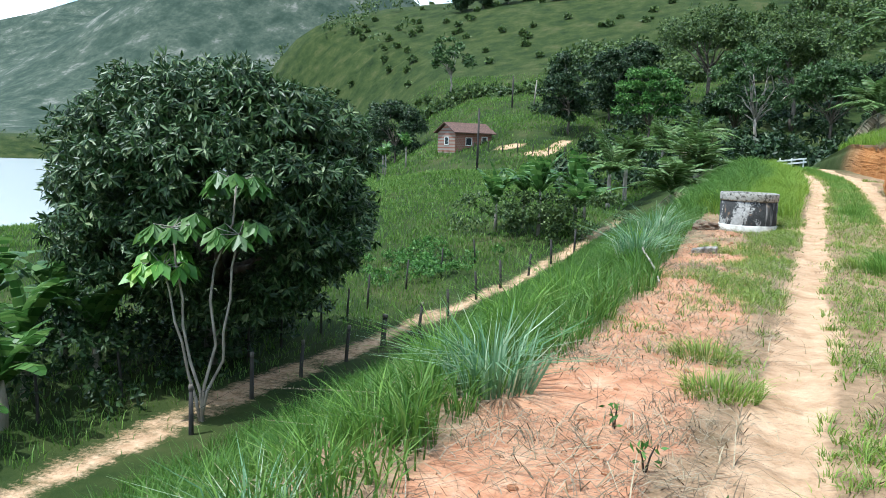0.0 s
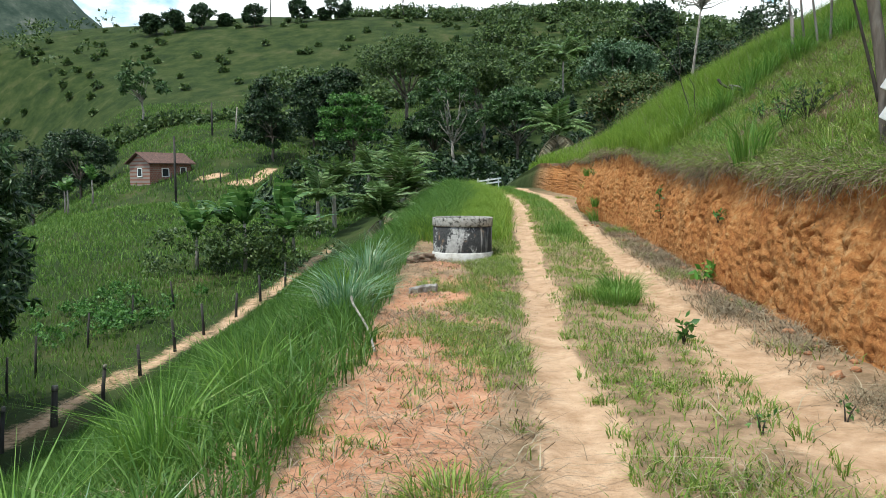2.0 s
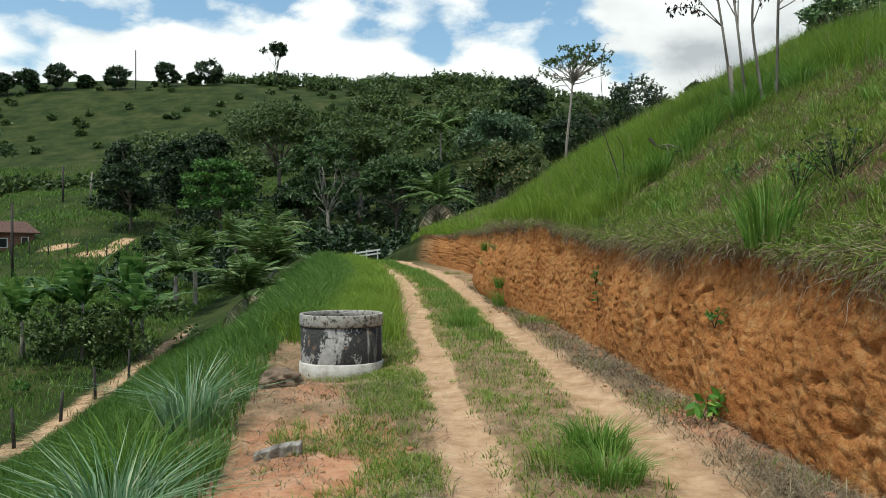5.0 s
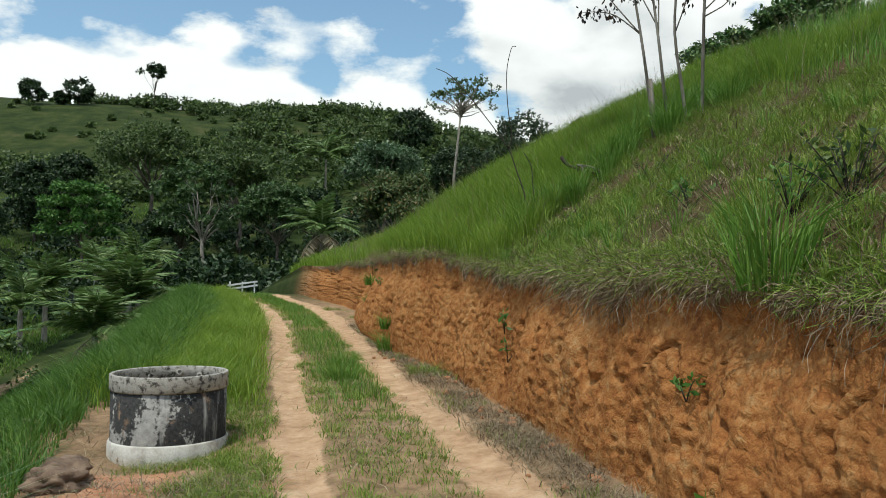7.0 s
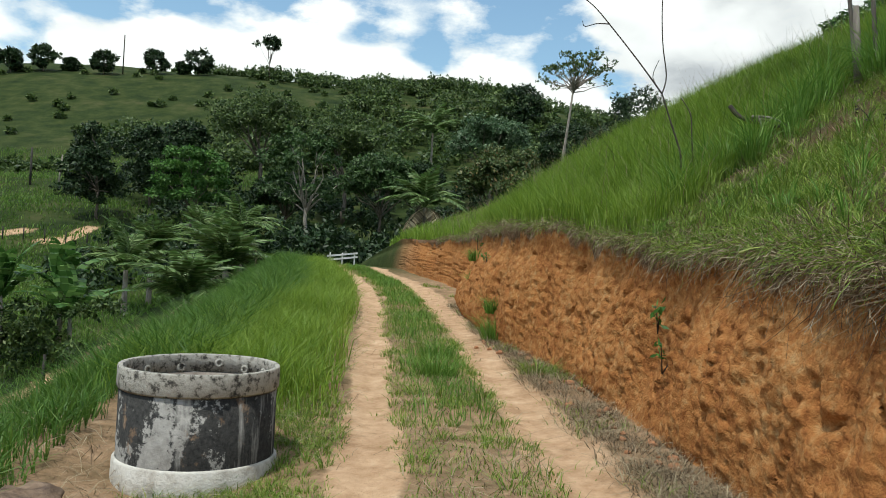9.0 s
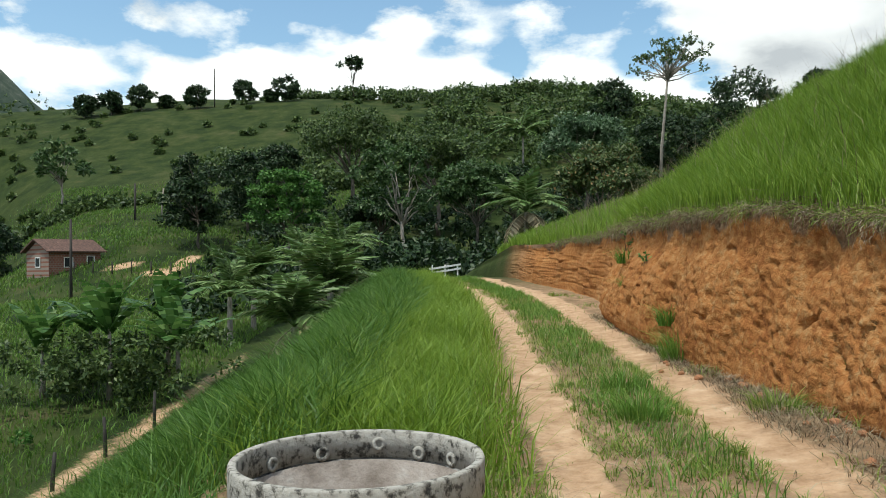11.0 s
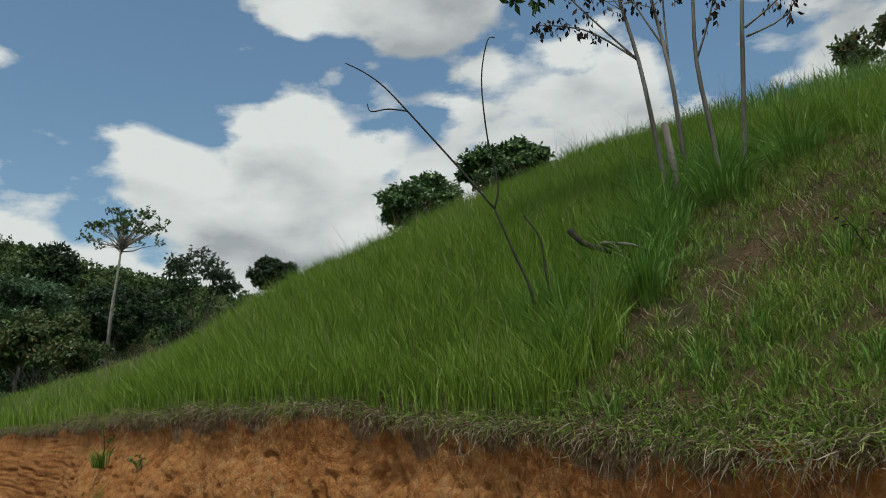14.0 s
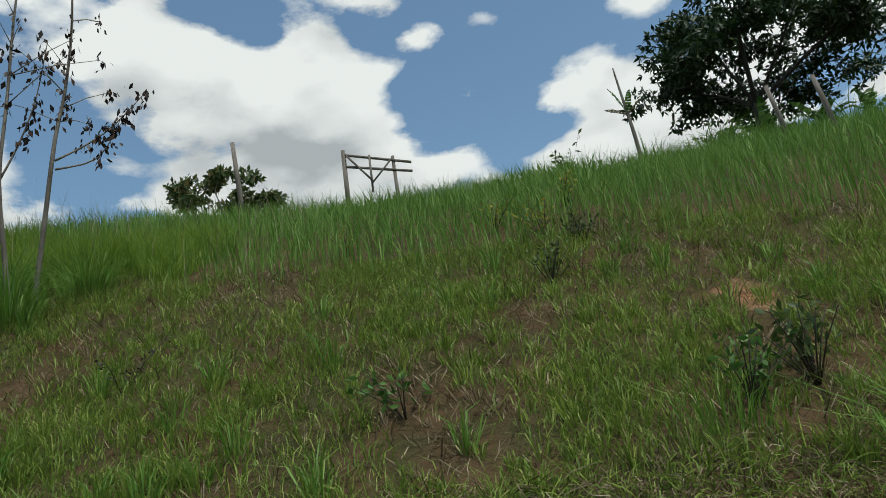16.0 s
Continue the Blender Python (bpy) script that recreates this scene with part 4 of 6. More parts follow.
# ---- large mango tree, cecropia and bananas below the track ----
tree("mango", -15.9, 15.5, 9.5, 10.4, "mango", n=330, per=430, size=0.27, slim=0.26, droop=0.75, fine=0.62, whorl=10, trunk=0.36, name="mango_tree",
     label="large dense mango tree with long drooping dark leaves")


def cecropia():
    x0, y0 = -12.6, 11.3
    top = thing("cecropia_tree", pose(x0, y0, gz(x0, y0) - 0.05), "young slender tree with three pale stems and big lobed leaves", "tree")
    for (px, py, pz, lean_leaf) in ((0.5, 0.6, 5.7, "banana"), (-0.9, -0.3, 3.7, "lime"), (-0.75, -0.1, 4.6, "banana"), (0.75, 0.4, 4.5, "banana")):
        bm = bmesh.new()
        limb(bm, (rng.uniform(-0.06, 0.06), 0, 0), (px, py, pz), 0.042, 0.022, sides=7, wob=0.06, steps=6)
        part("stem", bm, PALE_BARK, top)
        for k in range(8):
            a = math.tau * k * 0.618
            lift = rng.uniform(-10, 45)
            hub = Vector((px, py, pz)) + Vector((math.cos(a) * 0.5, math.sin(a) * 0.5, 0.5 * math.sin(radians(lift))))
            n = 9
            q = np.linspace(0, math.tau, n, endpoint=False) + rng.uniform(0, 1)
            way = np.stack([np.cos(q), np.sin(q), -0.8 + 0 * q], 1)
            v, f = leaves(np.repeat([np.array(hub)], n, 0), way, 0.56 * rng.uniform(0.85, 1.1, n), 0.5, 0.06, np.tile((0.0, 0.0, 1.0), (n, 1)) + way * np.array([0.8, 0.8, 0]))
            bm = bmesh.new()
            tube(bm, [(px, py, pz), hub], [0.012, 0.008], 4)
            part("leaf_stalk", bm, PALE_BARK, top)
            part("leaf", sheet("leaf", v, f, LEAF[lean_leaf]), None, top)


cecropia()
for x, y, h, ll in ((-16.3, 8.9, 1.2, 2.3), (-17.6, 10.4, 1.7, 2.5), (-18.8, 9.0, 1.9, 2.6), (-17.2, 12.2, 1.3, 2.2), (-20.0, 11.2, 2.3, 2.6), (-15.6, 7.4, 0.8, 1.9), (-18.2, 7.4, 1.3, 2.4), (-16.9, 7.9, 1.0, 2.2), (-19.2, 12.8, 1.8, 2.5)):
    banana(x, y, h, ll, 9, "ragged banana plant beside the mango tree")
for x, y, h in ((-14.2, 40.0, 2.6), (-12.6, 41.6, 2.8), (-15.8, 41.8, 2.4), (-11.6, 40.0, 1.9), (-17.0, 40.4, 1.8)):
    banana(x, y, h, 2.6, 13, "tall banana plant in the valley thicket")
for x, y in ((-45.5, 77.0), (-47.0, 79.0), (-44.2, 79.5)):
    banana(x, y, 2.6, 2.2, 9, "banana plant beside the brick house")


def thicket():
    cs = [(-14.0 + rng.normal() * 2.3, 40.0 + rng.normal() * 1.3, 0) for _ in range(70)]
    cs = [(x, y, gz(x, y) + rng.uniform(0.2, 2.4)) for x, y, _ in cs]
    v, f = clump_leaves(cs, rng.uniform(0.35, 0.8, len(cs)), 120, 0.2, 0.5, 0.3)
    tagged(part("thicket", sheet("thicket", v, f, LEAF["olive"]), None), "dense dark shrub thicket under the banana plants", "shrub", kind="stuff")
    cs = [(x, y, gz(x, y) + rng.uniform(0.2, 1.7)) for x, y in [(rng.uniform(-22.5, -14.8), rng.uniform(9.5, 19.5)) for _ in range(110)]]
    v, f = clump_leaves(cs, rng.uniform(0.4, 0.9, len(cs)), 120, 0.2, 0.45, 0.3)
    tagged(part("shade_shrubs", sheet("shade_shrubs", v, f, LEAF["dark"]), None), "dark shrubs in the shade under the mango tree", "shrub", kind="stuff")
    cs = [(x, y, gz(x, y) + 0.3) for x, y in [(-17.0 + rng.normal() * 1.3, 30.0 + rng.normal() * 2.2) for _ in range(40)]]
    v, f = clump_leaves(cs, rng.uniform(0.3, 0.6, len(cs)), 110, 0.14, 0.6, 0.1)
    tagged(part("low_bushes", sheet("low_bushes", v, f, LEAF["fresh"]), None), "low bright green bushes behind the fence", "bushes", kind="stuff")


thicket()

# ---- grass ----
def scatter(name, n, x0, x1, y0, y1, h, w, lean, mat, label, keep=None, curl=None, follow=True, lift=0.0, even=1.0):
    """Blades strewn over a strip beside the track; even under 1 crowds them towards y0."""
    yy = y0 + (y1 - y0) * rng.uniform(0, 1, n) ** (1 / even)
    xx = rng.uniform(x0, x1, n) + (bend_x(yy) if follow else 0)
    # blades stand in tufts
    xx = xx + 0.05 * np.sin(xx * 37 + 5 * np.sin(yy * 23))
    yy = yy + 0.05 * np.sin(yy * 41 + 5 * np.sin(xx * 29))
    if keep is not None:
        k = rng.uniform(0, 1, n) < keep(xx, yy)
        xx, yy = xx[k], yy[k]
    zz = ground_z(xx, yy) + lift - 0.02
    m = len(xx)
    hh = rng.uniform(h[0], h[1], m) * (1 + 0.3 * wave(xx, yy, 0.8, 2))
    far = 1 + np.clip(np.hypot(xx, yy - 8) - 12, 0, 60) / 22
    cv = None if curl is None else np.tile(np.array(curl, float), (m, 1)) * rng.uniform(0.3, 1.2, (m, 1))
    v, f = blades(np.stack([xx, yy, zz], 1), np.maximum(hh, 0.02), w * far * rng.uniform(0.6, 1.3, m), np.full(m, lean), curl=cv)
    return tagged(part(name, sheet(name, v, f, mat), None), label, "grass", kind="stuff")


def s_of(x, y):
    return x - bend_x(y)


def tall_part(x, y):
    """Where the hillside grass stands tall."""
    s = s_of(x, y)
    return smooth(-0.3, 0.5, y - 16.2 - 0.3 * (s - 2.6) + 0.3 * wave(x, y, 0.7)) * (y > 12) + smooth(6.2, 7.6, s + 0.4 * wave(x, y, 1.1)) > 0.5


LIP = 2.62
scatter("tall_grass", 130000, 2.1, 9.0, 15.6, 27, (0.22, 0.52), 0.0055, 0.42, GRASS_TALL, "tall bright green grass on the steep hillside",
        keep=lambda x, y: tall_part(x, y) * (s_of(x, y) > foot_x(y) + 0.2), curl=(-0.03, 0.0, 0))
scatter("tall_grass", 70000, 1.9, 15.0, 27, 46, (0.24, 0.5), 0.006, 0.42, GRASS_TALL, "tall bright green grass further along the hillside",
        keep=lambda x, y: 1.0 * (s_of(x, y) > foot_x(y) + 0.22), curl=(-0.03, 0.0, 0))
scatter("tall_grass", 85000, 6.0, 24.0, 1.0, 27, (0.25, 0.55), 0.007, 0.3, GRASS_SLOPE, "rough green grass towards the crest of the hill",
        keep=lambda x, y: (0.35 + 0.65 * tall_part(x, y)) * (0.75 + 0.4 * wave(x, y, 1.4)), follow=False)
scatter("short_grass", 170000, LIP + 0.05, 9.0, 2.0, 18, (0.06, 0.2), 0.0045, 0.8, GRASS_SHORT, "short grazed grass with bare patches on the hillside",
        keep=lambda x, y: (1 - tall_part(x, y)) * np.clip(0.33 + 0.8 * wave(x, y, 0.5, 3) + 0.8 * wave(x, y, 1.6, 5), 0.02, 1), follow=False)
scatter("dry_litter", 45000, LIP + 0.05, 9.0, 2.0, 18, (0.05, 0.20), 0.004, 2.4, STRAW, "dry straw litter between the short grass",
        keep=lambda x, y: (1 - 0.8 * tall_part(x, y)) * np.clip(0.45 - 0.7 * wave(x, y, 0.5, 3) - 0.6 * wave(x, y, 1.6, 5), 0.06, 1), follow=False)
scatter("shoulder_grass", 38000, -2.3, -0.32, 14.9, 41, (0.22, 0.55), 0.006, 0.65, GRASS_TALL, "tall bright grass on the shoulder of the track",
        keep=lambda x, y: smooth(14.6, 16.2, y + 0.6 * s_of(x, y) * 0.5) * (1 - 0.75 * smooth(-0.9, -0.35, s_of(x, y))), even=0.8)
scatter("shoulder_grass", 40000, -4.4, -1.7, 14.9, 41, (0.3, 0.7), 0.0075, 0.65, GRASS_LUSH, "tall lush grass falling over the edge of the slope",
        keep=lambda x, y: smooth(14.6, 16.2, y + 0.6 * s_of(x, y) * 0.5) * (1 - 0.75 * smooth(-0.9, -0.35, s_of(x, y))), even=0.8)
scatter("slope_grass", 34000, -3.1, -1.1, -4, 15, (0.10, 0.34), 0.006, 0.6, GRASS_LUSH, "lower green grass along the slope edge",
        keep=lambda x, y: np.clip(0.55 + 0.6 * wave(x, y, 0.6), 0.1, 1) * (s_of(x, y) < edge_s(y) + 0.12))
scatter("slope_grass", 120000, -11.2, -2.9, -6, 40, (0.16, 0.4), 0.0075, 0.5, GRASS_LUSH, "dense green grass on the slope below the track",
        keep=lambda x, y: np.clip(0.9 + 0.3 * wave(x, y, 0.9), 0.4, 1) * np.where(x > lower_track_x(y) + 0.75, 1, 0.04), even=0.8)
scatter("track_grass", 60000, 0.22, 1.28, -2, 42, (0.03, 0.12), 0.004, 0.8, GRASS_SHORT, "short grass in the middle of the track",
        keep=lambda x, y: np.clip(0.3 + 0.9 * wave(x, y, 0.5, 6) + 0.25 * smooth(14, 18, y), 0.06, 1), even=0.75)
scatter("track_grass", 12000, 0.38, 1.1, 15, 42, (0.08, 0.24), 0.005, 0.6, GRASS_SLOPE, "fresh grass strip between the ruts further on",
        keep=lambda x, y: np.clip(0.45 + 0.8 * wave(x, y, 0.7, 8), 0.1, 1))
scatter("track_grass", 45000, -1.5, -0.2, 3, 16, (0.03, 0.12), 0.004, 0.8, GRASS_SHORT, "patchy short grass beside the left rut",
        keep=lambda x, y: np.clip(-0.1 + 0.9 * wave(x, y, 0.45, 9) + 0.75 * np.exp(-((x + 0.62) / 0.4) ** 2) * smooth(4.5, 6.5, y), 0.02, 1))
scatter("dry_litter", 55000, -2.6, 2.3, -3, 24, (0.04, 0.16), 0.0035, 3.0, STRAW, "dry stalks and litter strewn along the track",
        keep=lambda x, y: np.clip(0.32 + 0.6 * wave(x, y, 0.5, 12), 0.03, 1) * np.where(np.abs(s_of(x, y) - 0.02) < 0.22, 0.06, 1) * np.where(np.abs(s_of(x, y) - 1.45) < 0.25, 0.1, 1))
scatter("foot_litter", 30000, 1.72, 2.36, 1, 26, (0.04, 0.15), 0.0035, 2.2, STRAW, "grey fallen roots and straw at the foot of the bank",
        keep=lambda x, y: np.clip(0.45 + 0.9 * wave(x, y, 0.6, 14), 0, 1) * (s_of(x, y) < foot_x(y) - 0.03))
scatter("foot_grass", 16000, 1.75, 2.36, 5, 32, (0.04, 0.16), 0.0045, 0.8, GRASS_SHORT, "small weeds growing at the foot of the bank",
        keep=lambda x, y: np.clip(-0.1 + 1.0 * wave(x, y, 0.6, 17), 0, 1) * (s_of(x, y) < foot_x(y) - 0.03))
scatter("field_grass", 90000, -46, -12, 2, 72, (0.14, 0.36), 0.012, 0.5, GRASS_FIELD, "pasture grass on the valley floor", follow=False,
        keep=lambda x, y: np.where((x - lower_track_x(y) > -0.75) & (x - lower_track_x(y) < 1.2), 0.05, 1) * (y > 2) * np.clip(0.8 + 0.4 * wave(x, y, 3), 0.3, 1))


def strands(base, length, width, push, drop, steps=5, wild=0.5):
    """Wiry stems as ribbons that wander away from their roots and sink. Returns vertices and triangles."""
    n = len(base)
    way = push + rng.normal(size=(n, 3)) * wild * 0.5
    p, rows = base.copy(), []
    for k in range(steps + 1):
        side = np.cross(way, rng.normal(size=(n, 3)))
        side /= np.linalg.norm(side, axis=1, keepdims=True) + 1e-9
        w = (width * (1 - 0.75 * k / steps))[:, None]
        rows += [p - side * w, p + side * w]
        way = way + rng.normal(size=(n, 3)) * wild + np.array([0, 0, -1.0]) * drop
        way /= np.linalg.norm(way, axis=1, keepdims=True)
        p = p + way * (length / steps)[:, None]
    v = np.stack(rows, 1).reshape(-1, 3)
    k = np.arange(n)[:, None] * (2 * steps + 2)
    f = [k + [2 * j, 2 * j + 1, 2 * j + 3] for j in range(steps)] + [k + [2 * j, 2 * j + 3, 2 * j + 2] for j in range(steps)]
    return v, np.concatenate(f, 0)


def hanging_fringe():
    """Dead stems, roots and creeping grass that hang over the lip of the bank."""
    for n, mat, label, lo, hi, drop, wide in ((15000, ROOTS, "dry tangled roots hanging over the clay bank", 0.15, 0.62, 0.38, 0.0042),
                                              (9000, STRAW, "pale dead grass stems hanging over the clay bank", 0.15, 0.55, 0.32, 0.0034),
                                              (15000, GRASS_SHORT, "green creeping grass hanging over the lip of the bank", 0.12, 0.46, 0.24, 0.005)):
        yy = rng.uniform(0, 1, n) ** 1.25 * 34 + 1.5
        thick = np.clip(0.55 + 0.55 * wave(yy, 0 * yy, 0.8, 3) + 0.25 * wave(yy, 0 * yy, 0.25, 5), 0.12, 1.5) * (1 - 0.55 * smooth(14.5, 17, yy))
        xx = bend_x(yy) + foot_x(yy) + rng.uniform(0.14, 0.55, n)
        zz = ground_z(np.maximum(xx, bend_x(yy) + foot_x(yy) + 0.27), yy) + np.where(mat is ROOTS, rng.uniform(-0.22, 0.02, n) * thick, rng.uniform(-0.06, 0.04, n))
        base = np.stack([xx, yy, zz], 1)
        push = np.stack([rng.uniform(-1.3, -0.35, n), rng.normal(size=n) * 0.8, rng.uniform(-0.1, 0.45, n)], 1)
        v, f = strands(base, rng.uniform(lo, hi, n) * (0.35 + 0.75 * thick), np.full(n, wide), push, drop)
        tagged(part("hanging_roots", sheet("hanging_roots", v, f, mat), None), label, "roots", kind="stuff")


def tufts(name, n, x0, x1, y0, y1, h, mat, label, keep, blades_each=16, spread=0.05, width=0.003, lean=1.0, category="grass"):
    """Many small tufts whose blades spray out from their roots."""
    xx, yy = rng.uniform(x0, x1, n), rng.uniform(y0, y1, n)
    k = rng.uniform(0, 1, n) < keep(xx, yy)
    xx, yy = xx[k], yy[k]
    hh = rng.uniform(h[0], h[1], len(xx))
    xx, yy, hh = (np.repeat(q, blades_each) for q in (xx, yy, hh))
    m = len(xx)
    a = rng.uniform(0, math.tau, m)
    rr = spread * np.sqrt(rng.uniform(0, 1, m))
    bx, by = xx + rr * np.cos(a), yy + rr * np.sin(a)
    out = np.stack([np.cos(a), np.sin(a), 0 * a], 1) * (lean * rng.uniform(0.1, 1.2, m))[:, None]
    v, f = blades(np.stack([bx, by, ground_z(bx, by) - 0.01], 1), hh * rng.uniform(0.5, 1.15, m), width * rng.uniform(0.6, 1.3, m), np.full(m, 0.2), curl=out)
    return tagged(part(name, sheet(name, v, f, mat), None), label, category, kind="stuff")


def grazed(x, y):
    return (1 - tall_part(x, y)) * (s_of(x, y) > foot_x(y) + 0.28)


tufts("grass_tufts", 7000, 2.6, 9.5, 3.0, 19, (0.08, 0.22), GRASS_SHORT, "small green tufts sprayed over the grazed hillside",
      lambda x, y: grazed(x, y) * np.clip(0.5 + 0.7 * wave(x, y, 0.8, 3) + 0.4 * wave(x, y, 2.1, 8), 0.06, 1), 20, 0.05, 0.0048)
tufts("coarse_tufts", 520, 2.6, 10.0, 3.0, 19, (0.22, 0.42), GRASS_SLOPE, "taller coarse tufts standing in the grazed hillside",
      lambda x, y: grazed(x, y) * np.clip(0.35 + 0.8 * wave(x, y, 1.7, 11), 0.05, 1), 30, 0.06, 0.0055, 0.8)
tufts("straw_tufts", 2600, 2.6, 9.5, 3.0, 19, (0.08, 0.2), STRAW, "dead straw tufts lying on the hillside",
      lambda x, y: grazed(x, y) * np.clip(0.4 - 0.7 * wave(x, y, 0.8, 3), 0.05, 1), 14, 0.05, 0.0036, 2.0)
tufts("coarse_tufts", 240, 3.0, 6.6, 15.6, 18.2, (0.4, 0.8), GRASS_SLOPE, "lush tufts along the edge of the tall hillside grass",
      lambda x, y: np.exp(-((y - 16.3 - 0.3 * (s_of(x, y) - 2.6)) / 0.35) ** 2), 40, 0.08, 0.007, 0.7)
tufts("track_tufts", 1500, 0.15, 1.3, -1.5, 24, (0.04, 0.13), GRASS_SHORT, "small grey-green tufts between the ruts",
      lambda x, y: np.clip(0.35 + 0.8 * wave(x, y, 0.45, 6), 0.05, 1), 20, 0.05, 0.0036, 1.3)
tufts("track_tufts", 1700, -1.6, -0.2, 2.5, 16, (0.04, 0.13), GRASS_SHORT, "small green tufts on the shoulder of the track",
      lambda x, y: np.clip(-0.15 + 0.6 * wave(x, y, 0.45, 9) + 1.1 * np.exp(-((x + 0.62) / 0.45) ** 2) * smooth(4.0, 6.5, y), 0.03, 1), 20, 0.05, 0.0036, 1.2)
tufts("track_straw", 900, -1.6, 2.2, -1.5, 20, (0.04, 0.12), ROOTS, "grey dead tufts pressed flat along the track",
      lambda x, y: np.clip(0.3 + 0.7 * wave(x, y, 0.6, 12), 0.03, 1) * np.where(np.abs(x) < 0.24, 0.1, 1) * np.where(np.abs(x - 1.5) < 0.3, 0.15, 1), 14, 0.06, 0.0022, 2.2)
tufts("foot_mat", 1500, 1.72, 2.38, 7, 24, (0.05, 0.14), ROOTS, "dark mat of fallen roots and dead stems at the foot of the bank",
      lambda x, y: np.clip(0.55 + 0.6 * wave(x, y, 0.9, 14), 0.05, 1) * (x < foot_x(y) - 0.02) * smooth(foot_x(y) - 0.62, foot_x(y) - 0.4, x), 18, 0.07, 0.0024, 2.0)
tufts("slope_tufts", 900, -4.5, -1.4, -3, 16, (0.18, 0.42), GRASS_LUSH, "lush arching tufts along the edge of the slope",
      lambda x, y: (s_of(x, y) < edge_s(y) + 0.05) * np.clip(0.55 + 0.5 * wave(x, y, 0.7, 2), 0.1, 1), 34, 0.08, 0.006, 0.8)


hanging_fringe()

BLUE = "bluish green tussock with long stiff blades on the slope edge"
GREEN = "bright green tussock of long arching grass"
for x, y, h, n, mat, label in (
        (-1.58, 1.7, 0.52, 240, GRASS_BLUE, BLUE), (-1.85, 0.85, 0.34, 120, GRASS_SLOPE, GREEN), (-1.75, -0.2, 0.3, 110, GRASS_BLUE, BLUE), (-1.8, 0.3, 0.28, 100, GRASS_SLOPE, GREEN),
        (-2.05, 7.9, 0.66, 300, GRASS_BLUE, BLUE), (-2.3, 5.6, 0.72, 200, GRASS_SLOPE, GREEN), (-2.4, 4.3, 0.7, 200, GRASS_SLOPE, GREEN), (-2.6, 3.2, 0.66, 200, GRASS_SLOPE, GREEN),
        (-2.3, 10.6, 0.75, 260, GRASS_BLUE, BLUE), (-2.4, 9.2, 0.7, 220, GRASS_SLOPE, GREEN),
        (2.66, 10.25, 0.8, 150, GRASS_SLOPE, "large tussock of long grass on the lip of the bank"), (3.15, 11.1, 0.42, 80, GRASS_SLOPE, GREEN),
        (0.86, 8.9, 0.30, 420, GRASS_SLOPE, "low green tussock in the middle of the track"), (0.98, 9.6, 0.34, 520, GRASS_SLOPE, "low green tussock in the middle of the track"),
        (0.6, 9.3, 0.22, 260, GRASS_SHORT, "low green tussock in the middle of the track"), (0.75, 17.4, 0.34, 300, GRASS_SLOPE, GREEN), (0.85, 18.6, 0.3, 260, GRASS_SLOPE, GREEN),
        (1.95, 20.6, 0.5, 340, GRASS_SLOPE, "grass tussock growing at the foot of the bank"), (2.0, 17.7, 0.25, 220, GRASS_SHORT, "small tussock at the foot of the bank"),
        (-0.6, 3.2, 0.16, 420, GRASS_SHORT, "small grey-green cushion of grass on bare earth"), (-0.4, 2.3, 0.16, 420, GRASS_SHORT, "small grey-green cushion of grass on bare earth"),
        (18.9, 15.9, 0.8, 220, GRASS_TALL, "tall grass tussock on the crest beside a gate"), (18.7, 15.1, 0.8, 220, GRASS_TALL, "tall grass tussock on the crest beside a gate"), (18.9, 16.7, 0.9, 220, GRASS_TALL, "tall grass tussock on the crest beside a gate"), (18.8, 14.4, 0.7, 200, GRASS_TALL, "tall grass tussock on the crest of the hill"),
        (3.75, 17.2, 0.55, 240, GRASS_SLOPE, GREEN), (5.5, 16.6, 0.65, 260, GRASS_SLOPE, GREEN), (6.3, 16.3, 0.6, 240, GRASS_SLOPE, GREEN)):
    grass_clump(x, y, h, n, 0.9, mat, label, width=0.0075 if h > 0.5 else 0.0045)

scatter("hill_grass", 70000, -80, -12, 68, 140, (0.2, 0.5), 0.014, 0.5, GRASS_FIELD, "rough pasture grass at the foot of the far hill", follow=False,
        keep=lambda x, y: np.clip(0.5 + 0.7 * wave(x, y, 5), 0.1, 1))

scatter("seed_stalks", 3500, LIP, 12.0, 15.0, 40, (0.55, 0.95), 0.0025, 0.35, STRAW, "thin pale seed stalks standing above the hillside grass",
        keep=lambda x, y: tall_part(x, y) * (s_of(x, y) > foot_x(y) + 0.3))
scatter("dry_litter", 26000, -2.2, -0.2, -2, 12.5, (0.03, 0.12), 0.0028, 3.5, ROOTS, "thin dead stems scattered over the red earth",
        keep=lambda x, y: np.clip(0.4 + 0.7 * wave(x, y, 0.6, 21), 0.05, 1) * (s_of(x, y) > edge_s(y) - 0.2))

scatter("rut_grass", 9000, -0.3, 1.8, -1, 30, (0.03, 0.1), 0.004, 0.9, GRASS_SHORT, "sparse blades creeping into the ruts",
        keep=lambda x, y: np.clip(-0.05 + 0.8 * wave(x, y, 0.3, 25), 0.02, 1))

# ---- house, poles and fences ----
WHITE = surface("white_paint", [(0.3, (0.50, 0.50, 0.49)), (0.6, (0.72, 0.72, 0.71))], scale=5, bump=0.2)
GLASS_DARK, gd_t, gd_b = principled("dark_pane", 0.15)
gd_b.inputs["Base Color"].default_value = (0.02, 0.025, 0.03, 1)


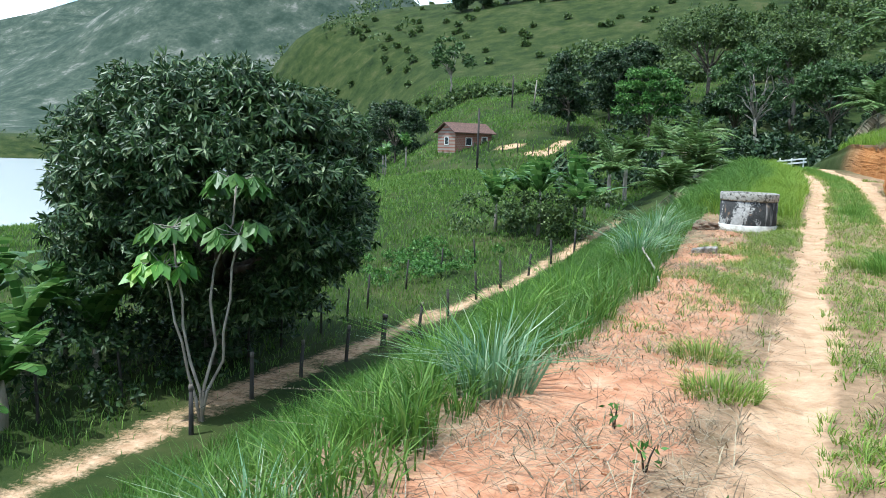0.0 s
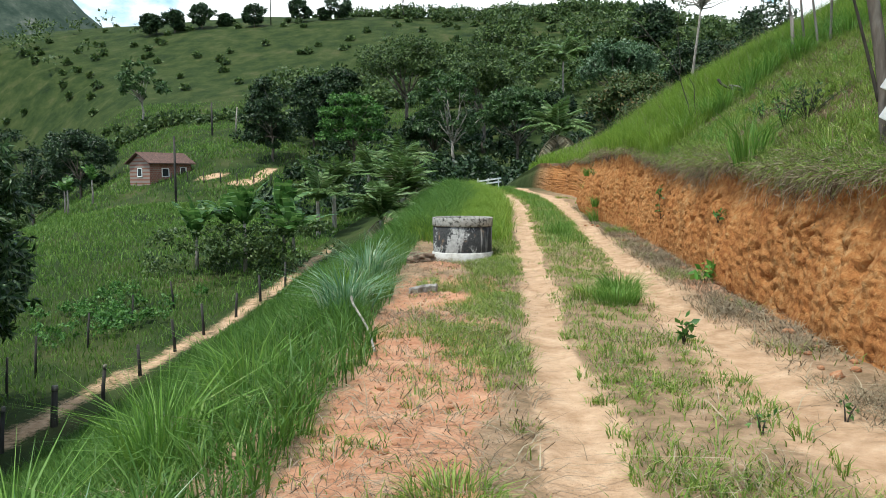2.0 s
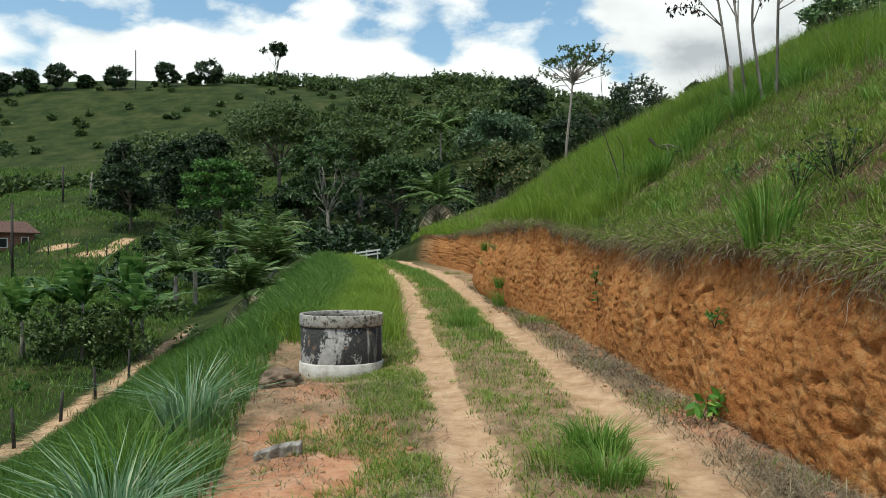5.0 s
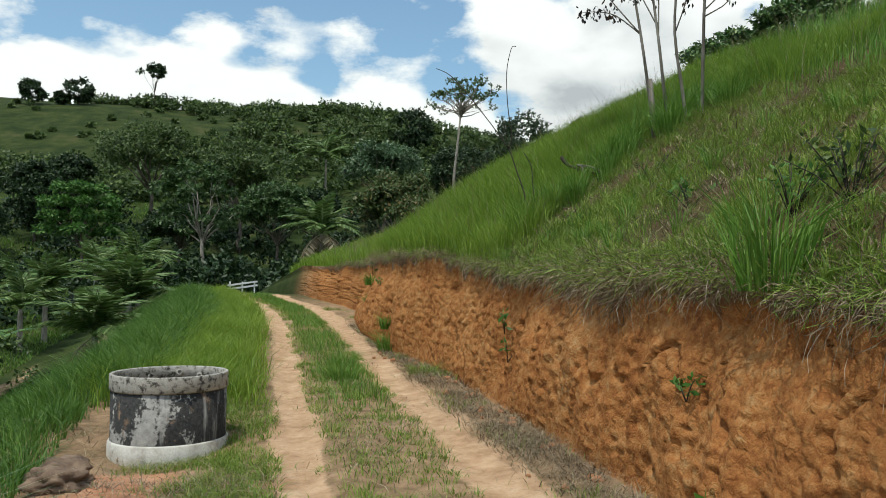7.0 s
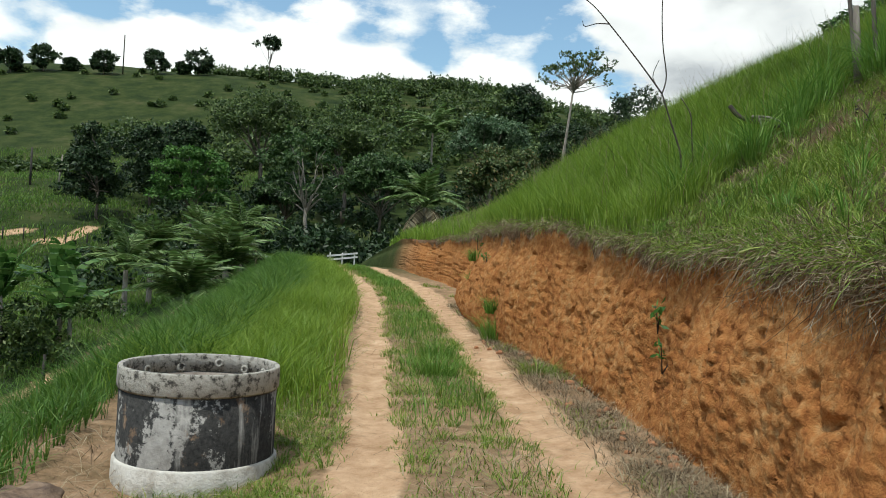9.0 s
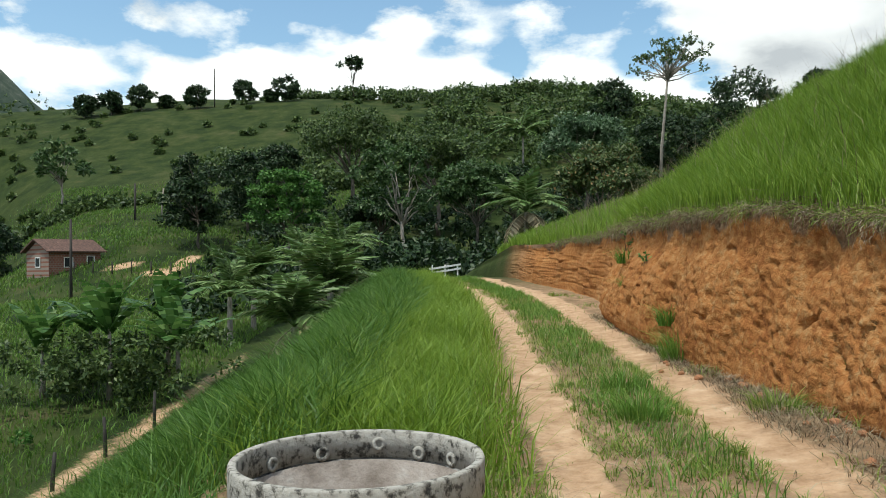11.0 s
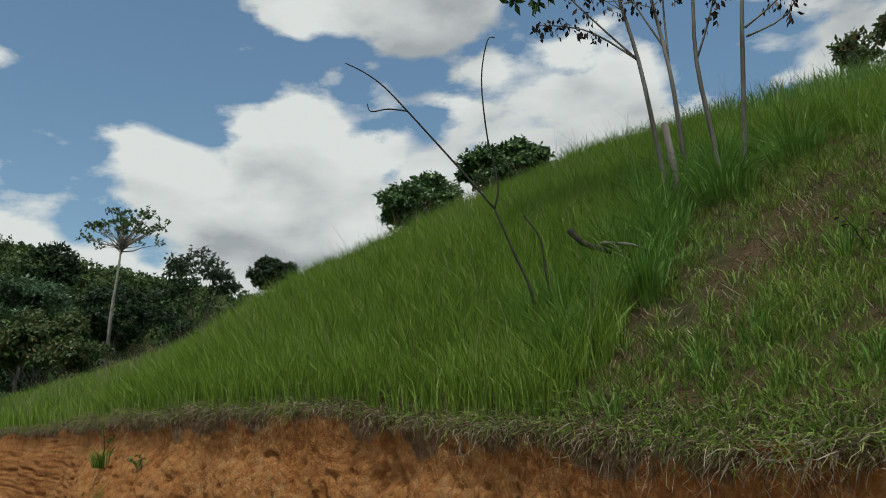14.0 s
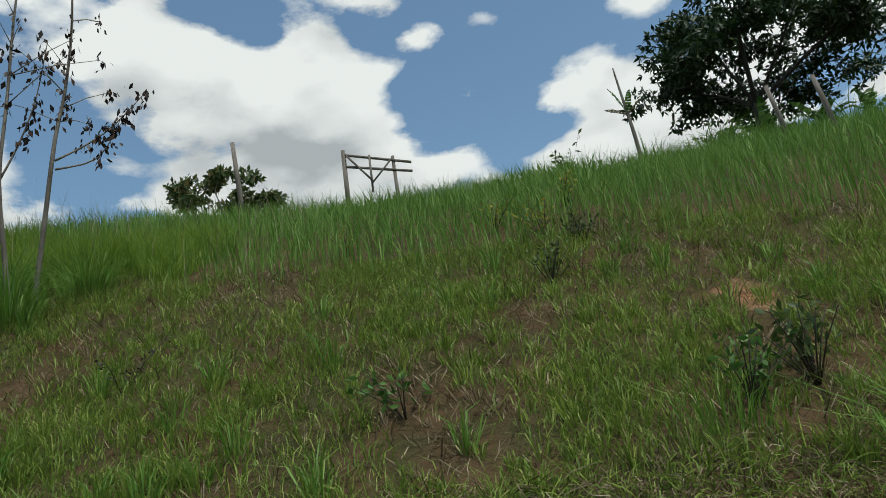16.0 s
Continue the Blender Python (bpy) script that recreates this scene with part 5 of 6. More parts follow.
def brick_material():
    m, t, b = principled("brick_wall", 0.9)
    co = node(t, "ShaderNodeTexCoord")
    mp = node(t, "ShaderNodeMapping")
    mp.inputs["Rotation"].default_value = (radians(90), 0, 0)
    t.links.new(co.outputs["Object"], mp.inputs[0])
    br = node(t, "ShaderNodeTexBrick", Scale=1.0)
    br.inputs["Color1"].default_value = (0.24, 0.095, 0.06, 1)
    br.inputs["Color2"].default_value = (0.18, 0.068, 0.045, 1)
    br.inputs["Mortar"].default_value = (0.22, 0.18, 0.15, 1)
    br.inputs["Mortar Size"].default_value = 0.02
    br.inputs["Brick Width"].default_value = 0.3
    br.inputs["Row Height"].default_value = 0.2
    t.links.new(mp.outputs[0], br.inputs["Vector"])
    t.links.new(br.outputs["Color"], b.inputs["Base Color"])
    return m


def house():
    base = thing("house", Matrix.Translation((-38.75, 81.4, gz(-38.75, 81.4) - 0.15)) @ Matrix.Rotation(radians(54.8), 4, "Z"),
                 "small brick house with a dark tiled roof in the valley", "house")
    brick = brick_material()
    tiles = surface("roof_tiles", [(0.3, (0.05, 0.03, 0.025)), (0.55, (0.12, 0.07, 0.055)), (0.75, (0.22, 0.13, 0.10))], scale=6, bump=0.8, bump_scale=14, stretch=(1, 0.3, 1))
    L, D, H, R = 5.0, 4.2, 2.5, 3.6
    for x0, y0, x1, y1 in ((0, 0, L, 0.2), (0, D - 0.2, L, D), (0, 0.2, 0.2, D - 0.2), (L - 0.2, 0.2, L, D - 0.2)):
        bm = bmesh.new()
        if y1 - y0 < 0.3 and y0 == 0:
            # front wall in pieces round the door and the window
            for a, b, z0, z1 in ((0, 1.4, 0, H), (1.4, 2.3, 0, 1.0), (1.4, 2.3, 1.95, H), (2.3, 3.6, 0, H), (3.6, 4.4, 2.1, H), (4.4, L, 0, H)):
                box(bm, a, y0, z0, b, y1, z1)
        else:
            box(bm, x0, y0, 0, x1, y1, H)
        part("wall", bm, brick, base)
    for sgn, y0, y1 in ((1, -0.45, D / 2), (-1, D / 2, D + 0.45)):
        bm = bmesh.new()
        za, zb = (H - 0.1, R) if sgn == 1 else (R, H - 0.1)
        vs = [bm.verts.new(p) for p in ((-0.4, y0, za), (L + 0.4, y0, za), (L + 0.4, y1, zb), (-0.4, y1, zb))]
        f = bm.faces.new(vs)
        ext = bmesh.ops.extrude_face_region(bm, geom=[f])
        bmesh.ops.translate(bm, verts=[v for v in ext["geom"] if isinstance(v, bmesh.types.BMVert)], vec=(0, 0, 0.12))
        part("roof_slope", bm, tiles, base)
    for x in (0.0, L - 0.2):
        bm = bmesh.new()
        vs = [bm.verts.new(p) for p in ((x, 0.1, H), (x, D - 0.1, H), (x, D / 2, R - 0.05))]
        f = bm.faces.new(vs)
        ext = bmesh.ops.extrude_face_region(bm, geom=[f])
        bmesh.ops.translate(bm, verts=[v for v in ext["geom"] if isinstance(v, bmesh.types.BMVert)], vec=(0.2, 0, 0))
        part("gable", bm, brick, base)
    dr = part("door", box(bmesh.new(), 3.66, 0.06, 0, 4.34, 0.12, 2.05), DARK_WOOD, base)
    bm = bmesh.new()
    for a, b, z0, z1 in ((3.6, 3.68, 0, 2.1), (4.32, 4.4, 0, 2.1), (3.68, 4.32, 2.03, 2.1)):
        box(bm, a, -0.04, z0, b, 0.05, z1)
    part("door_frame", bm, WHITE, dr)
    wn1 = part("window", box(bmesh.new(), 1.46, 0.08, 1.06, 2.24, 0.11, 1.9), GLASS_DARK, base)
    bm = bmesh.new()
    for a, b, z0, z1 in ((1.4, 1.48, 1.0, 1.95), (2.22, 2.3, 1.0, 1.95), (1.48, 2.22, 1.0, 1.07), (1.48, 2.22, 1.88, 1.95)):
        box(bm, a, -0.03, z0, b, 0.07, z1)
    part("window_frame", bm, WHITE, wn1)
    wn2 = part("window", box(bmesh.new(), -0.03, 1.6, 1.1, 0.0, 2.4, 1.9), GLASS_DARK, base)
    bm = bmesh.new()
    for a, b, z0, z1 in ((1.52, 1.6, 1.02, 1.98), (2.4, 2.48, 1.02, 1.98), (1.6, 2.4, 1.02, 1.1), (1.6, 2.4, 1.9, 1.98)):
        box(bm, -0.06, a, z0, 0.0, b, z1)
    part("window_frame", bm, WHITE, wn2)


house()


def post(x, y, h, r, mat, label, name="fence_post", lean=(0.0, 0.0), group="", z=None, cap=None):
    bm = bmesh.new()
    lx, ly = lean
    tube(bm, [(0, 0, -0.3), (lx * 0.4, ly * 0.4, h * 0.45), (lx, ly, h)], [r * 1.1, r, r * 0.85], 7)
    me = bpy.data.meshes.new(name)
    bm.to_mesh(me)
    bm.free()
    me.materials.append(mat)
    ob = part(name, me, None)
    ob.matrix_world = pose(x, y, gz(x, y) if z is None else z)
    tagged(ob, label, "post", group)
    if cap:
        bm = bmesh.new()
        tube(bm, [(lx, ly, h - 0.02), (lx * 1.02, ly * 1.02, h + 0.10)], [r * 1.05, r * 0.95], 7)
        part("painted_top", bm, cap, ob, "pale painted top of the post")
    return ob


post(-31.4, 71.0, 6.3, 0.11, DARK_WOOD, "dark wooden utility pole near the brick house", "utility_pole")
post(-42.0, 108.0, 4.6, 0.13, DARK_WOOD, "dark wooden pole at the foot of the hill", "utility_pole")
post(-38.3, 107.0, 4.0, 0.10, PALE_BARK, "pale thin pole at the foot of the hill", "utility_pole", lean=(0.3, 0))
post(-62.8, 205.0, 9.5, 0.14, DARK_WOOD, "distant mast on the ridge of the far hill", "mast")
near_posts = [(-12.19, 10.5), (-12.68, 13.18), (-12.7, 15.31), (-12.53, 17.39), (-12.29, 19.2), (-11.9, 20.97), (-11.88, 23.26), (-11.9, 25.93), (-11.7, 28.02), (-11.4, 30.6), (-11.2, 33.2), (-10.9, 36.0)]
for k, (x, y) in enumerate(near_posts):
    post(x, y, rng.uniform(0.95, 1.2), 0.055 if k != 4 else 0.09, DARK_WOOD, "dark weathered fence post beside the lower path", lean=(rng.uniform(-0.08, 0.08), rng.uniform(-0.1, 0.1)),
         group="fence along the lower path", cap=OLD_WOOD if k < 6 else None)
far_posts = [(-15.9, 9.5), (-15.6, 11.67), (-15.1, 15.96), (-15.3, 17.85), (-15.0, 19.68), (-15.0, 21.3), (-15.2, 23.04), (-15.4, 26.5), (-15.2, 29.5), (-14.8, 32.5)]
for x, y in far_posts:
    post(x, y, rng.uniform(1.15, 1.45), 0.04, DARK_WOOD, "thin dark fence post at the edge of the pasture", lean=(rng.uniform(-0.1, 0.1), rng.uniform(-0.1, 0.1)), group="fence along the pasture")
for k in range(9):
    post(-36 + 1.9 * k, 80.6 - 0.35 * k, 1.1, 0.06, DARK_WOOD, "small dark fence post beside the pale dirt path", group="fence by the house")


def wire(row, heights, label):
    for h in heights:
        bm = bmesh.new()
        tube(bm, [(x, y, gz(x, y) + h) for x, y in row], [0.004] * len(row), 4)
        tagged(part("fence_wire", bm, DARK_WOOD), label, "wire")


wire(near_posts, (0.5, 0.85), "thin slack fence wire between dark posts")
wire(far_posts, (0.6, 1.05), "thin fence wire along the pasture posts")


def white_rail():
    top = thing("rail_fence", pose(-1.9, 57.1, 1.12, 0, 0, 8), "short white wooden rail fence beside the track", "fence")
    for x in (-0.75, 0.0, 0.75):
        part("post", box(bmesh.new(), x - 0.04, -0.04, -1.2, x + 0.04, 0.04, 0.52, 0.008), WHITE, top)
    for z in (0.16, 0.4):
        bm = bmesh.new()
        box(bm, -0.95, -0.075, z - 0.055, 0.95, -0.045, z + 0.055, 0.006)
        bmesh.ops.rotate(bm, verts=bm.verts, cent=(0, 0, z), matrix=Matrix.Rotation(radians(-8), 3, "Y"))
        part("rail", bm, WHITE, top)


white_rail()

# ---- things on the hillside ----
def strand(points, r0, r1, mat, parent, name, sides=5):
    bm = bmesh.new()
    n = len(points)
    tube(bm, points, [r0 + (r1 - r0) * k / (n - 1) for k in range(n)], sides)
    return part(name, bm, mat, parent)


def curve_points(pts, steps=3):
    """Points smoothed through the given ones."""
    pts = [Vector(p) for p in pts]
    out = []
    for k in range(len(pts) - 1):
        p0, p1, p2, p3 = pts[max(k - 1, 0)], pts[k], pts[k + 1], pts[min(k + 2, len(pts) - 1)]
        for s in range(steps):
            q = s / steps
            out.append(0.5 * ((2 * p1) + (p2 - p0) * q + (2 * p0 - 5 * p1 + 4 * p2 - p3) * q ** 2 + (3 * p1 - p0 - 3 * p2 + p3) * q ** 3))
    return out + [pts[-1]]


def saplings():
    stems = {
        "a": [(5.62, 17.3, 3.7), (5.52, 17.33, 4.7), (5.41, 17.36, 5.56), (5.33, 17.5, 6.5), (5.2, 17.55, 7.6), (5.1, 17.6, 8.6)],
        "b": [(5.78, 17.15, 3.7), (5.68, 17.14, 4.7), (5.59, 17.12, 5.42), (5.5, 17.22, 6.5), (5.44, 17.32, 7.6), (5.4, 17.3, 8.7)],
        "c": [(5.95, 16.9, 3.8), (5.85, 16.88, 4.6), (5.74, 16.89, 5.45), (5.76, 16.84, 6.3), (5.8, 16.8, 7.4), (5.8, 16.7, 8.4)],
        "d": [(6.12, 16.77, 3.9), (6.05, 16.62, 4.9), (6.0, 16.46, 5.94), (6.05, 16.38, 6.5), (6.08, 16.31, 7.4), (6.05, 16.3, 8.5)]}
    side = {"a": [[(5.41, 17.36, 5.56), (5.15, 17.7, 5.95), (4.93, 17.94, 6.08), (4.7, 18.1, 6.1)], [(5.41, 17.36, 5.56), (5.1, 17.75, 6.2), (4.77, 18.11, 6.9), (4.6, 18.2, 7.5)]],
            "b": [[(5.59, 17.12, 5.42), (5.6, 17.1, 6.4), (5.65, 17.03, 7.3), (5.7, 17.0, 8.3)], [(5.59, 17.12, 5.6), (5.35, 17.35, 6.3), (5.1, 17.6, 7.2)]],
            "c": [[(5.74, 16.89, 5.45), (5.85, 16.75, 5.9), (5.91, 16.61, 6.43), (5.93, 16.5, 7.1)]],
            "d": [[(6.0, 16.46, 5.7), (6.15, 16.2, 5.9), (6.26, 15.95, 6.13), (6.39, 15.65, 6.53)], [(6.0, 16.46, 5.6), (6.2, 16.1, 5.75), (6.3, 15.9, 6.2)]]}
    for key, pts in stems.items():
        g = gz(pts[0][0], pts[0][1])
        top = thing("sapling", pose(0, 0, 0), "slender hillside sapling with withered hanging leaves", "tree", "saplings on the hillside")
        pts = [(pts[0][0], pts[0][1], g - 0.1)] + pts[1:]
        strand(curve_points(pts), 0.030, 0.009, OLD_WOOD, top, "stem", 7)
        places = []
        for br in side[key]:
            cp = curve_points(br)
            strand(cp, 0.013, 0.004, OLD_WOOD, top, "branch")
            places += [p for p in cp[3:]]
        tops = [p for p in curve_points(pts) if p.z > 6.0]
        for p in list(tops):
            for _ in range(2):
                e = p + Vector((rng.normal() * 0.3, rng.normal() * 0.3, rng.uniform(0.1, 0.5)))
                strand([p, p.lerp(e, 0.5) + Vector((0, 0, 0.03)), e], 0.007, 0.003, PALE_BARK, top, "twig", 4)
                places.append(e)
        places += tops
        dead = np.array([np.array(p) + rng.normal(size=3) * 0.05 for p in places for _ in range(12 if p.z < 7.0 else 4)])
        way = rng.normal(size=dead.shape) * 0.4 + np.array([0, 0, -1.0])
        v, f = leaves(dead, way, rng.uniform(0.05, 0.11, len(dead)), 0.5, 0.2)
        part("withered_foliage", sheet("withered_foliage", v, f, LEAF["dead"]), None, top, "dark withered hanging leaves")
        if key in "ab":
            cs = [Vector((4.75, 18.0, 7.2)), Vector((5.0, 17.8, 7.6)), Vector((5.2, 17.7, 7.2)), Vector((4.6, 18.2, 6.8)), Vector((5.3, 17.5, 7.9)), Vector((4.9, 17.9, 8.2)), Vector((5.2, 17.4, 8.5)), Vector((4.5, 18.3, 7.6))]
            v, f = clump_leaves([np.array(c) + rng.normal(size=3) * 0.12 for c in cs], [0.4] * len(cs), 150, 0.15, 0.38, 0.4)
            part("green_foliage", sheet("green_foliage", v, f, LEAF["glossy"]), None, top, "dense green leaves on one side")


saplings()
post(5.52, 17.12, 0.95, 0.04, OLD_WOOD, "split grey stump standing in the grass", "stump", lean=(-0.05, 0.05))
post(14.21, 17.28, 1.95, 0.055, OLD_WOOD, "weathered grey fence post on the crest", "fence_post", lean=(-0.05, 0.12))
post(13.76, 6.1, 1.2, 0.05, OLD_WOOD, "leaning grey fence post below the mango tree", "fence_post", lean=(-0.05, 0.18))
post(12.5, 5.75, 1.15, 0.05, OLD_WOOD, "leaning grey fence post beside banana plants", "fence_post", lean=(-0.05, 0.18))


def twig_bush():
    top = thing("bare_shrub", pose(0, 0, 0), "leafless dark shrub with long whip-like twigs on the hillside", "shrub")
    for pts, r in (([(3.45, 17.17, 2.6), (3.43, 17.19, 2.92), (3.33, 17.28, 3.3), (3.24, 17.36, 3.64)], 0.016),
                   ([(3.24, 17.36, 3.64), (3.0, 17.56, 4.06), (2.69, 17.79, 4.55), (2.53, 17.9, 4.78), (2.4, 18.0, 4.92), (2.25, 18.07, 5.0)], 0.010),
                   ([(2.69, 17.79, 4.55), (2.55, 17.88, 4.57), (2.43, 17.96, 4.55), (2.4, 17.97, 4.62)], 0.008),
                   ([(3.24, 17.36, 3.64), (3.27, 17.33, 3.85), (3.22, 17.37, 4.26), (3.2, 17.38, 4.8), (3.26, 17.34, 5.17), (3.32, 17.3, 5.2)], 0.009),
                   ([(3.24, 17.36, 3.64), (3.15, 17.45, 3.85), (3.2, 17.4, 4.05)], 0.007),
                   ([(3.55, 17.08, 2.7), (3.52, 17.1, 3.1), (3.5, 17.12, 3.37), (3.41, 17.2, 3.57)], 0.011)):
        strand(curve_points(pts, 4), r, r * 0.5, DARK_TWIG, top, "twig")


twig_bush()


def snag():
    top = thing("dead_branch", pose(0, 0, 0), "charred dead branch lying in the hillside grass", "branch")
    z = gz(4.4, 16.9)
    strand(curve_points([(4.04, 17.28, z + 0.40), (4.12, 17.2, z + 0.27), (4.3, 17.0, z + 0.16), (4.55, 16.75, z + 0.1), (4.9, 16.5, z + 0.15)]), 0.03, 0.016, DARK_TWIG, top, "stem", 7)
    for e in ((4.5, 17.1, 0.25), (4.7, 16.9, 0.35), (4.45, 16.6, 0.05), (4.25, 16.8, -0.1)):
        strand(curve_points([(4.22, 17.08, z + 0.25), (0.5 * (4.22 + e[0]), 0.5 * (17.08 + e[1]), z + 0.2), (e[0], e[1], z + e[2])]), 0.018, 0.008, OLD_WOOD, top, "side_branch")


snag()


def sign_tree():
    top = thing("dead_tree", pose(3.0, 7.32, gz(3.0, 7.32) - 0.1), "leaning bark-covered trunk with white boards nailed on", "tree")
    strand(curve_points([(0, 0, 0), (-0.03, 0.02, 0.55), (-0.09, 0.05, 1.05), (-0.18, 0.09, 1.7), (-0.22, 0.12, 2.6), (-0.25, 0.15, 3.6)]), 0.06, 0.045, BARK, top, "trunk", 9)
    strand(curve_points([(-0.07, 0.04, 0.5), (-0.15, 0.1, 0.9), (-0.3, 0.15, 1.5), (-0.5, 0.2, 2.2)]), 0.02, 0.008, DARK_TWIG, top, "branch")
    strand(curve_points([(0.12, 0.1, 0.0), (0.1, 0.08, 0.8), (0.11, 0.06, 1.6), (0.05, 0.05, 2.5)]), 0.018, 0.01, DARK_TWIG, top, "branch")
    for z in (0.58, 0.32):
        bm = bmesh.new()
        box(bm, 0.0, -0.015, -0.075, 0.62, 0.015, 0.075, 0.004)
        bmesh.ops.transform(bm, verts=bm.verts, matrix=Matrix.Translation((-0.08, -0.08, z + 0.1)) @ Matrix.Rotation(radians(-24), 4, "Z") @ Matrix.Rotation(radians(30), 4, "Y"))
        part("board", bm, WHITE, top, "white painted board")


sign_tree()


def gate():
    top = thing("farm_gate", Matrix.Translation((19.66, 16.05, gz(19.66, 16.05))) @ Matrix.Rotation(math.atan2(-1.9, 0.25), 4, "Z"), "grey wooden farm gate on the crest of the hill", "gate")
    z0 = 10.43 - gz(19.66, 16.05)
    part("post", tube(bmesh.new(), [(0, 0, -0.3), (0.02, 0, z0 + 1.2)], [0.08, 0.07], 8), OLD_WOOD, top)
    part("post", tube(bmesh.new(), [(1.45, 0, -0.3), (1.43, 0, z0 + 0.85)], [0.06, 0.05], 8), OLD_WOOD, top)
    for h0, h1 in ((1.05, 0.68), (0.68, 0.4)):
        bm = bmesh.new()
        tube(bm, [(0.05, -0.03, z0 + h0), (1.95, -0.03, z0 + h1 - 0.1)], [0.04, 0.04], 6)
        part("rail", bm, OLD_WOOD, top)
    part("brace", tube(bmesh.new(), [(0.1, -0.09, z0 + 1.0), (0.8, -0.09, z0 + 0.1)], [0.03, 0.03], 6), OLD_WOOD, top)
    part("brace", tube(bmesh.new(), [(1.4, -0.09, z0 + 0.75), (0.75, -0.09, z0 + 0.05)], [0.03, 0.03], 6), OLD_WOOD, top)
    part("stile", tube(bmesh.new(), [(0.75, -0.05, z0 - 0.2), (0.76, -0.05, z0 + 0.95)], [0.035, 0.035], 6), OLD_WOOD, top)


gate()

# crest: mango tree, bananas and tall weeds against the sky
def crest_mango():
    x, y = 19.7, 4.2
    g = gz(x, y)
    top = thing("mango_tree", pose(x, y, g - 0.1), "dark mango tree with low spreading crown on the crest", "tree")
    strand(curve_points([(0, 0, 0), (0.05, 0.1, 1.0), (0, 0.1, 2.0)]), 0.15, 0.12, DARK_WOOD, top, "trunk", 9)
    n = 110
    d = rng.normal(size=(n, 3))
    d /= np.linalg.norm(d, axis=1, keepdims=True)
    d[:, 2] = np.abs(d[:, 2])
    c = d * rng.uniform(0.6, 1.0, (n, 1)) * np.array([3.6, 3.7, 3.2]) + np.array([0.2, -0.6, 2.25])
    for k in range(10):
        strand(curve_points([(0, 0.1, 1.6), tuple(0.5 * c[k] + np.array([0, 0, 0.9])), tuple(c[k])]), 0.06, 0.015, DARK_WOOD, top, "limb")
    v, f = clump_leaves(c, rng.uniform(0.5, 0.8, n), 190, 0.22, 0.35, 0.4)
    part("crown", sheet("crown", v, f, LEAF["dark"]), None, top)


crest_mango()
for x, y, h in ((18.5, 4.6, 0.5), (18.2, 3.4, 0.5), (17.8, 2.4, 0.5), (19.0, 5.6, 0.3)):
    banana(x, y, h, 1.1, 7, "small banana plant under the mango tree on the crest")


def crest_weeds():
    top = thing("banana_plant", pose(18.5, 7.95, gz(18.5, 7.95)), "ragged half-dead banana plant standing against the sky", "banana plant")
    strand(curve_points([(0, 0, -0.1), (0.0, 0.05, 1.2), (0.0, 0.15, 2.4), (0, 0.22, 3.3)]), 0.07, 0.02, OLD_WOOD, top, "stem", 7)
    for a, tilt, ln in ((80, 35, 0.9), (100, -15, 0.6), (260, 10, 0.5), (200, 30, 0.6)):
        v, f = banana_leaf(ln, 0.1, 0.4)
        m = Matrix.Translation((0, 0.1, 1.9)) @ Matrix.Rotation(radians(a), 4, "Z") @ Matrix.Rotation(-radians(tilt), 4, "Y")
        part("leaf", sheet("leaf", turned(v, m), f, LEAF["banana"] if tilt > 20 else STRAW), None, top)
    for k in range(16):
        x, y = 17.6 + rng.uniform(0, 1.2), 3.0 + k * 0.32
        grass_clump(x, y, rng.uniform(0.7, 1.15), 60, 0.8, GRASS_SLOPE, "tall coarse weeds on the crest of the hill", width=0.016)


crest_weeds()


def weed(x, y, h, n, size, leaf, label, z=None):
    top = thing("weed", pose(x, y, gz(x, y) if z is None else z), label, "plant")
    k = max(2, n // 9)
    tips = []
    for _ in range(k):
        e = Vector((rng.normal() * 0.35 * h, rng.normal() * 0.35 * h, h * rng.uniform(0.6, 1.0)))
        strand([(0, 0, -0.03), e * 0.5 + Vector((0, 0, 0.06 * h)), e], 0.006, 0.003, DARK_TWIG, top, "stem", 4)
        tips += [e * q for q in (0.45, 0.7, 0.85, 1.0)]
    pts = np.array([np.array(tips[j % len(tips)]) for j in range(n)]) + rng.normal(size=(n, 3)) * 0.02
    way = rng.normal(size=(n, 3)) + np.array([0, 0, 0.25])
    v, f = leaves(pts, way, size * rng.uniform(0.6, 1.2, n), 0.42)
    part("foliage", sheet("foliage", v, f, LEAF[leaf]), None, top)


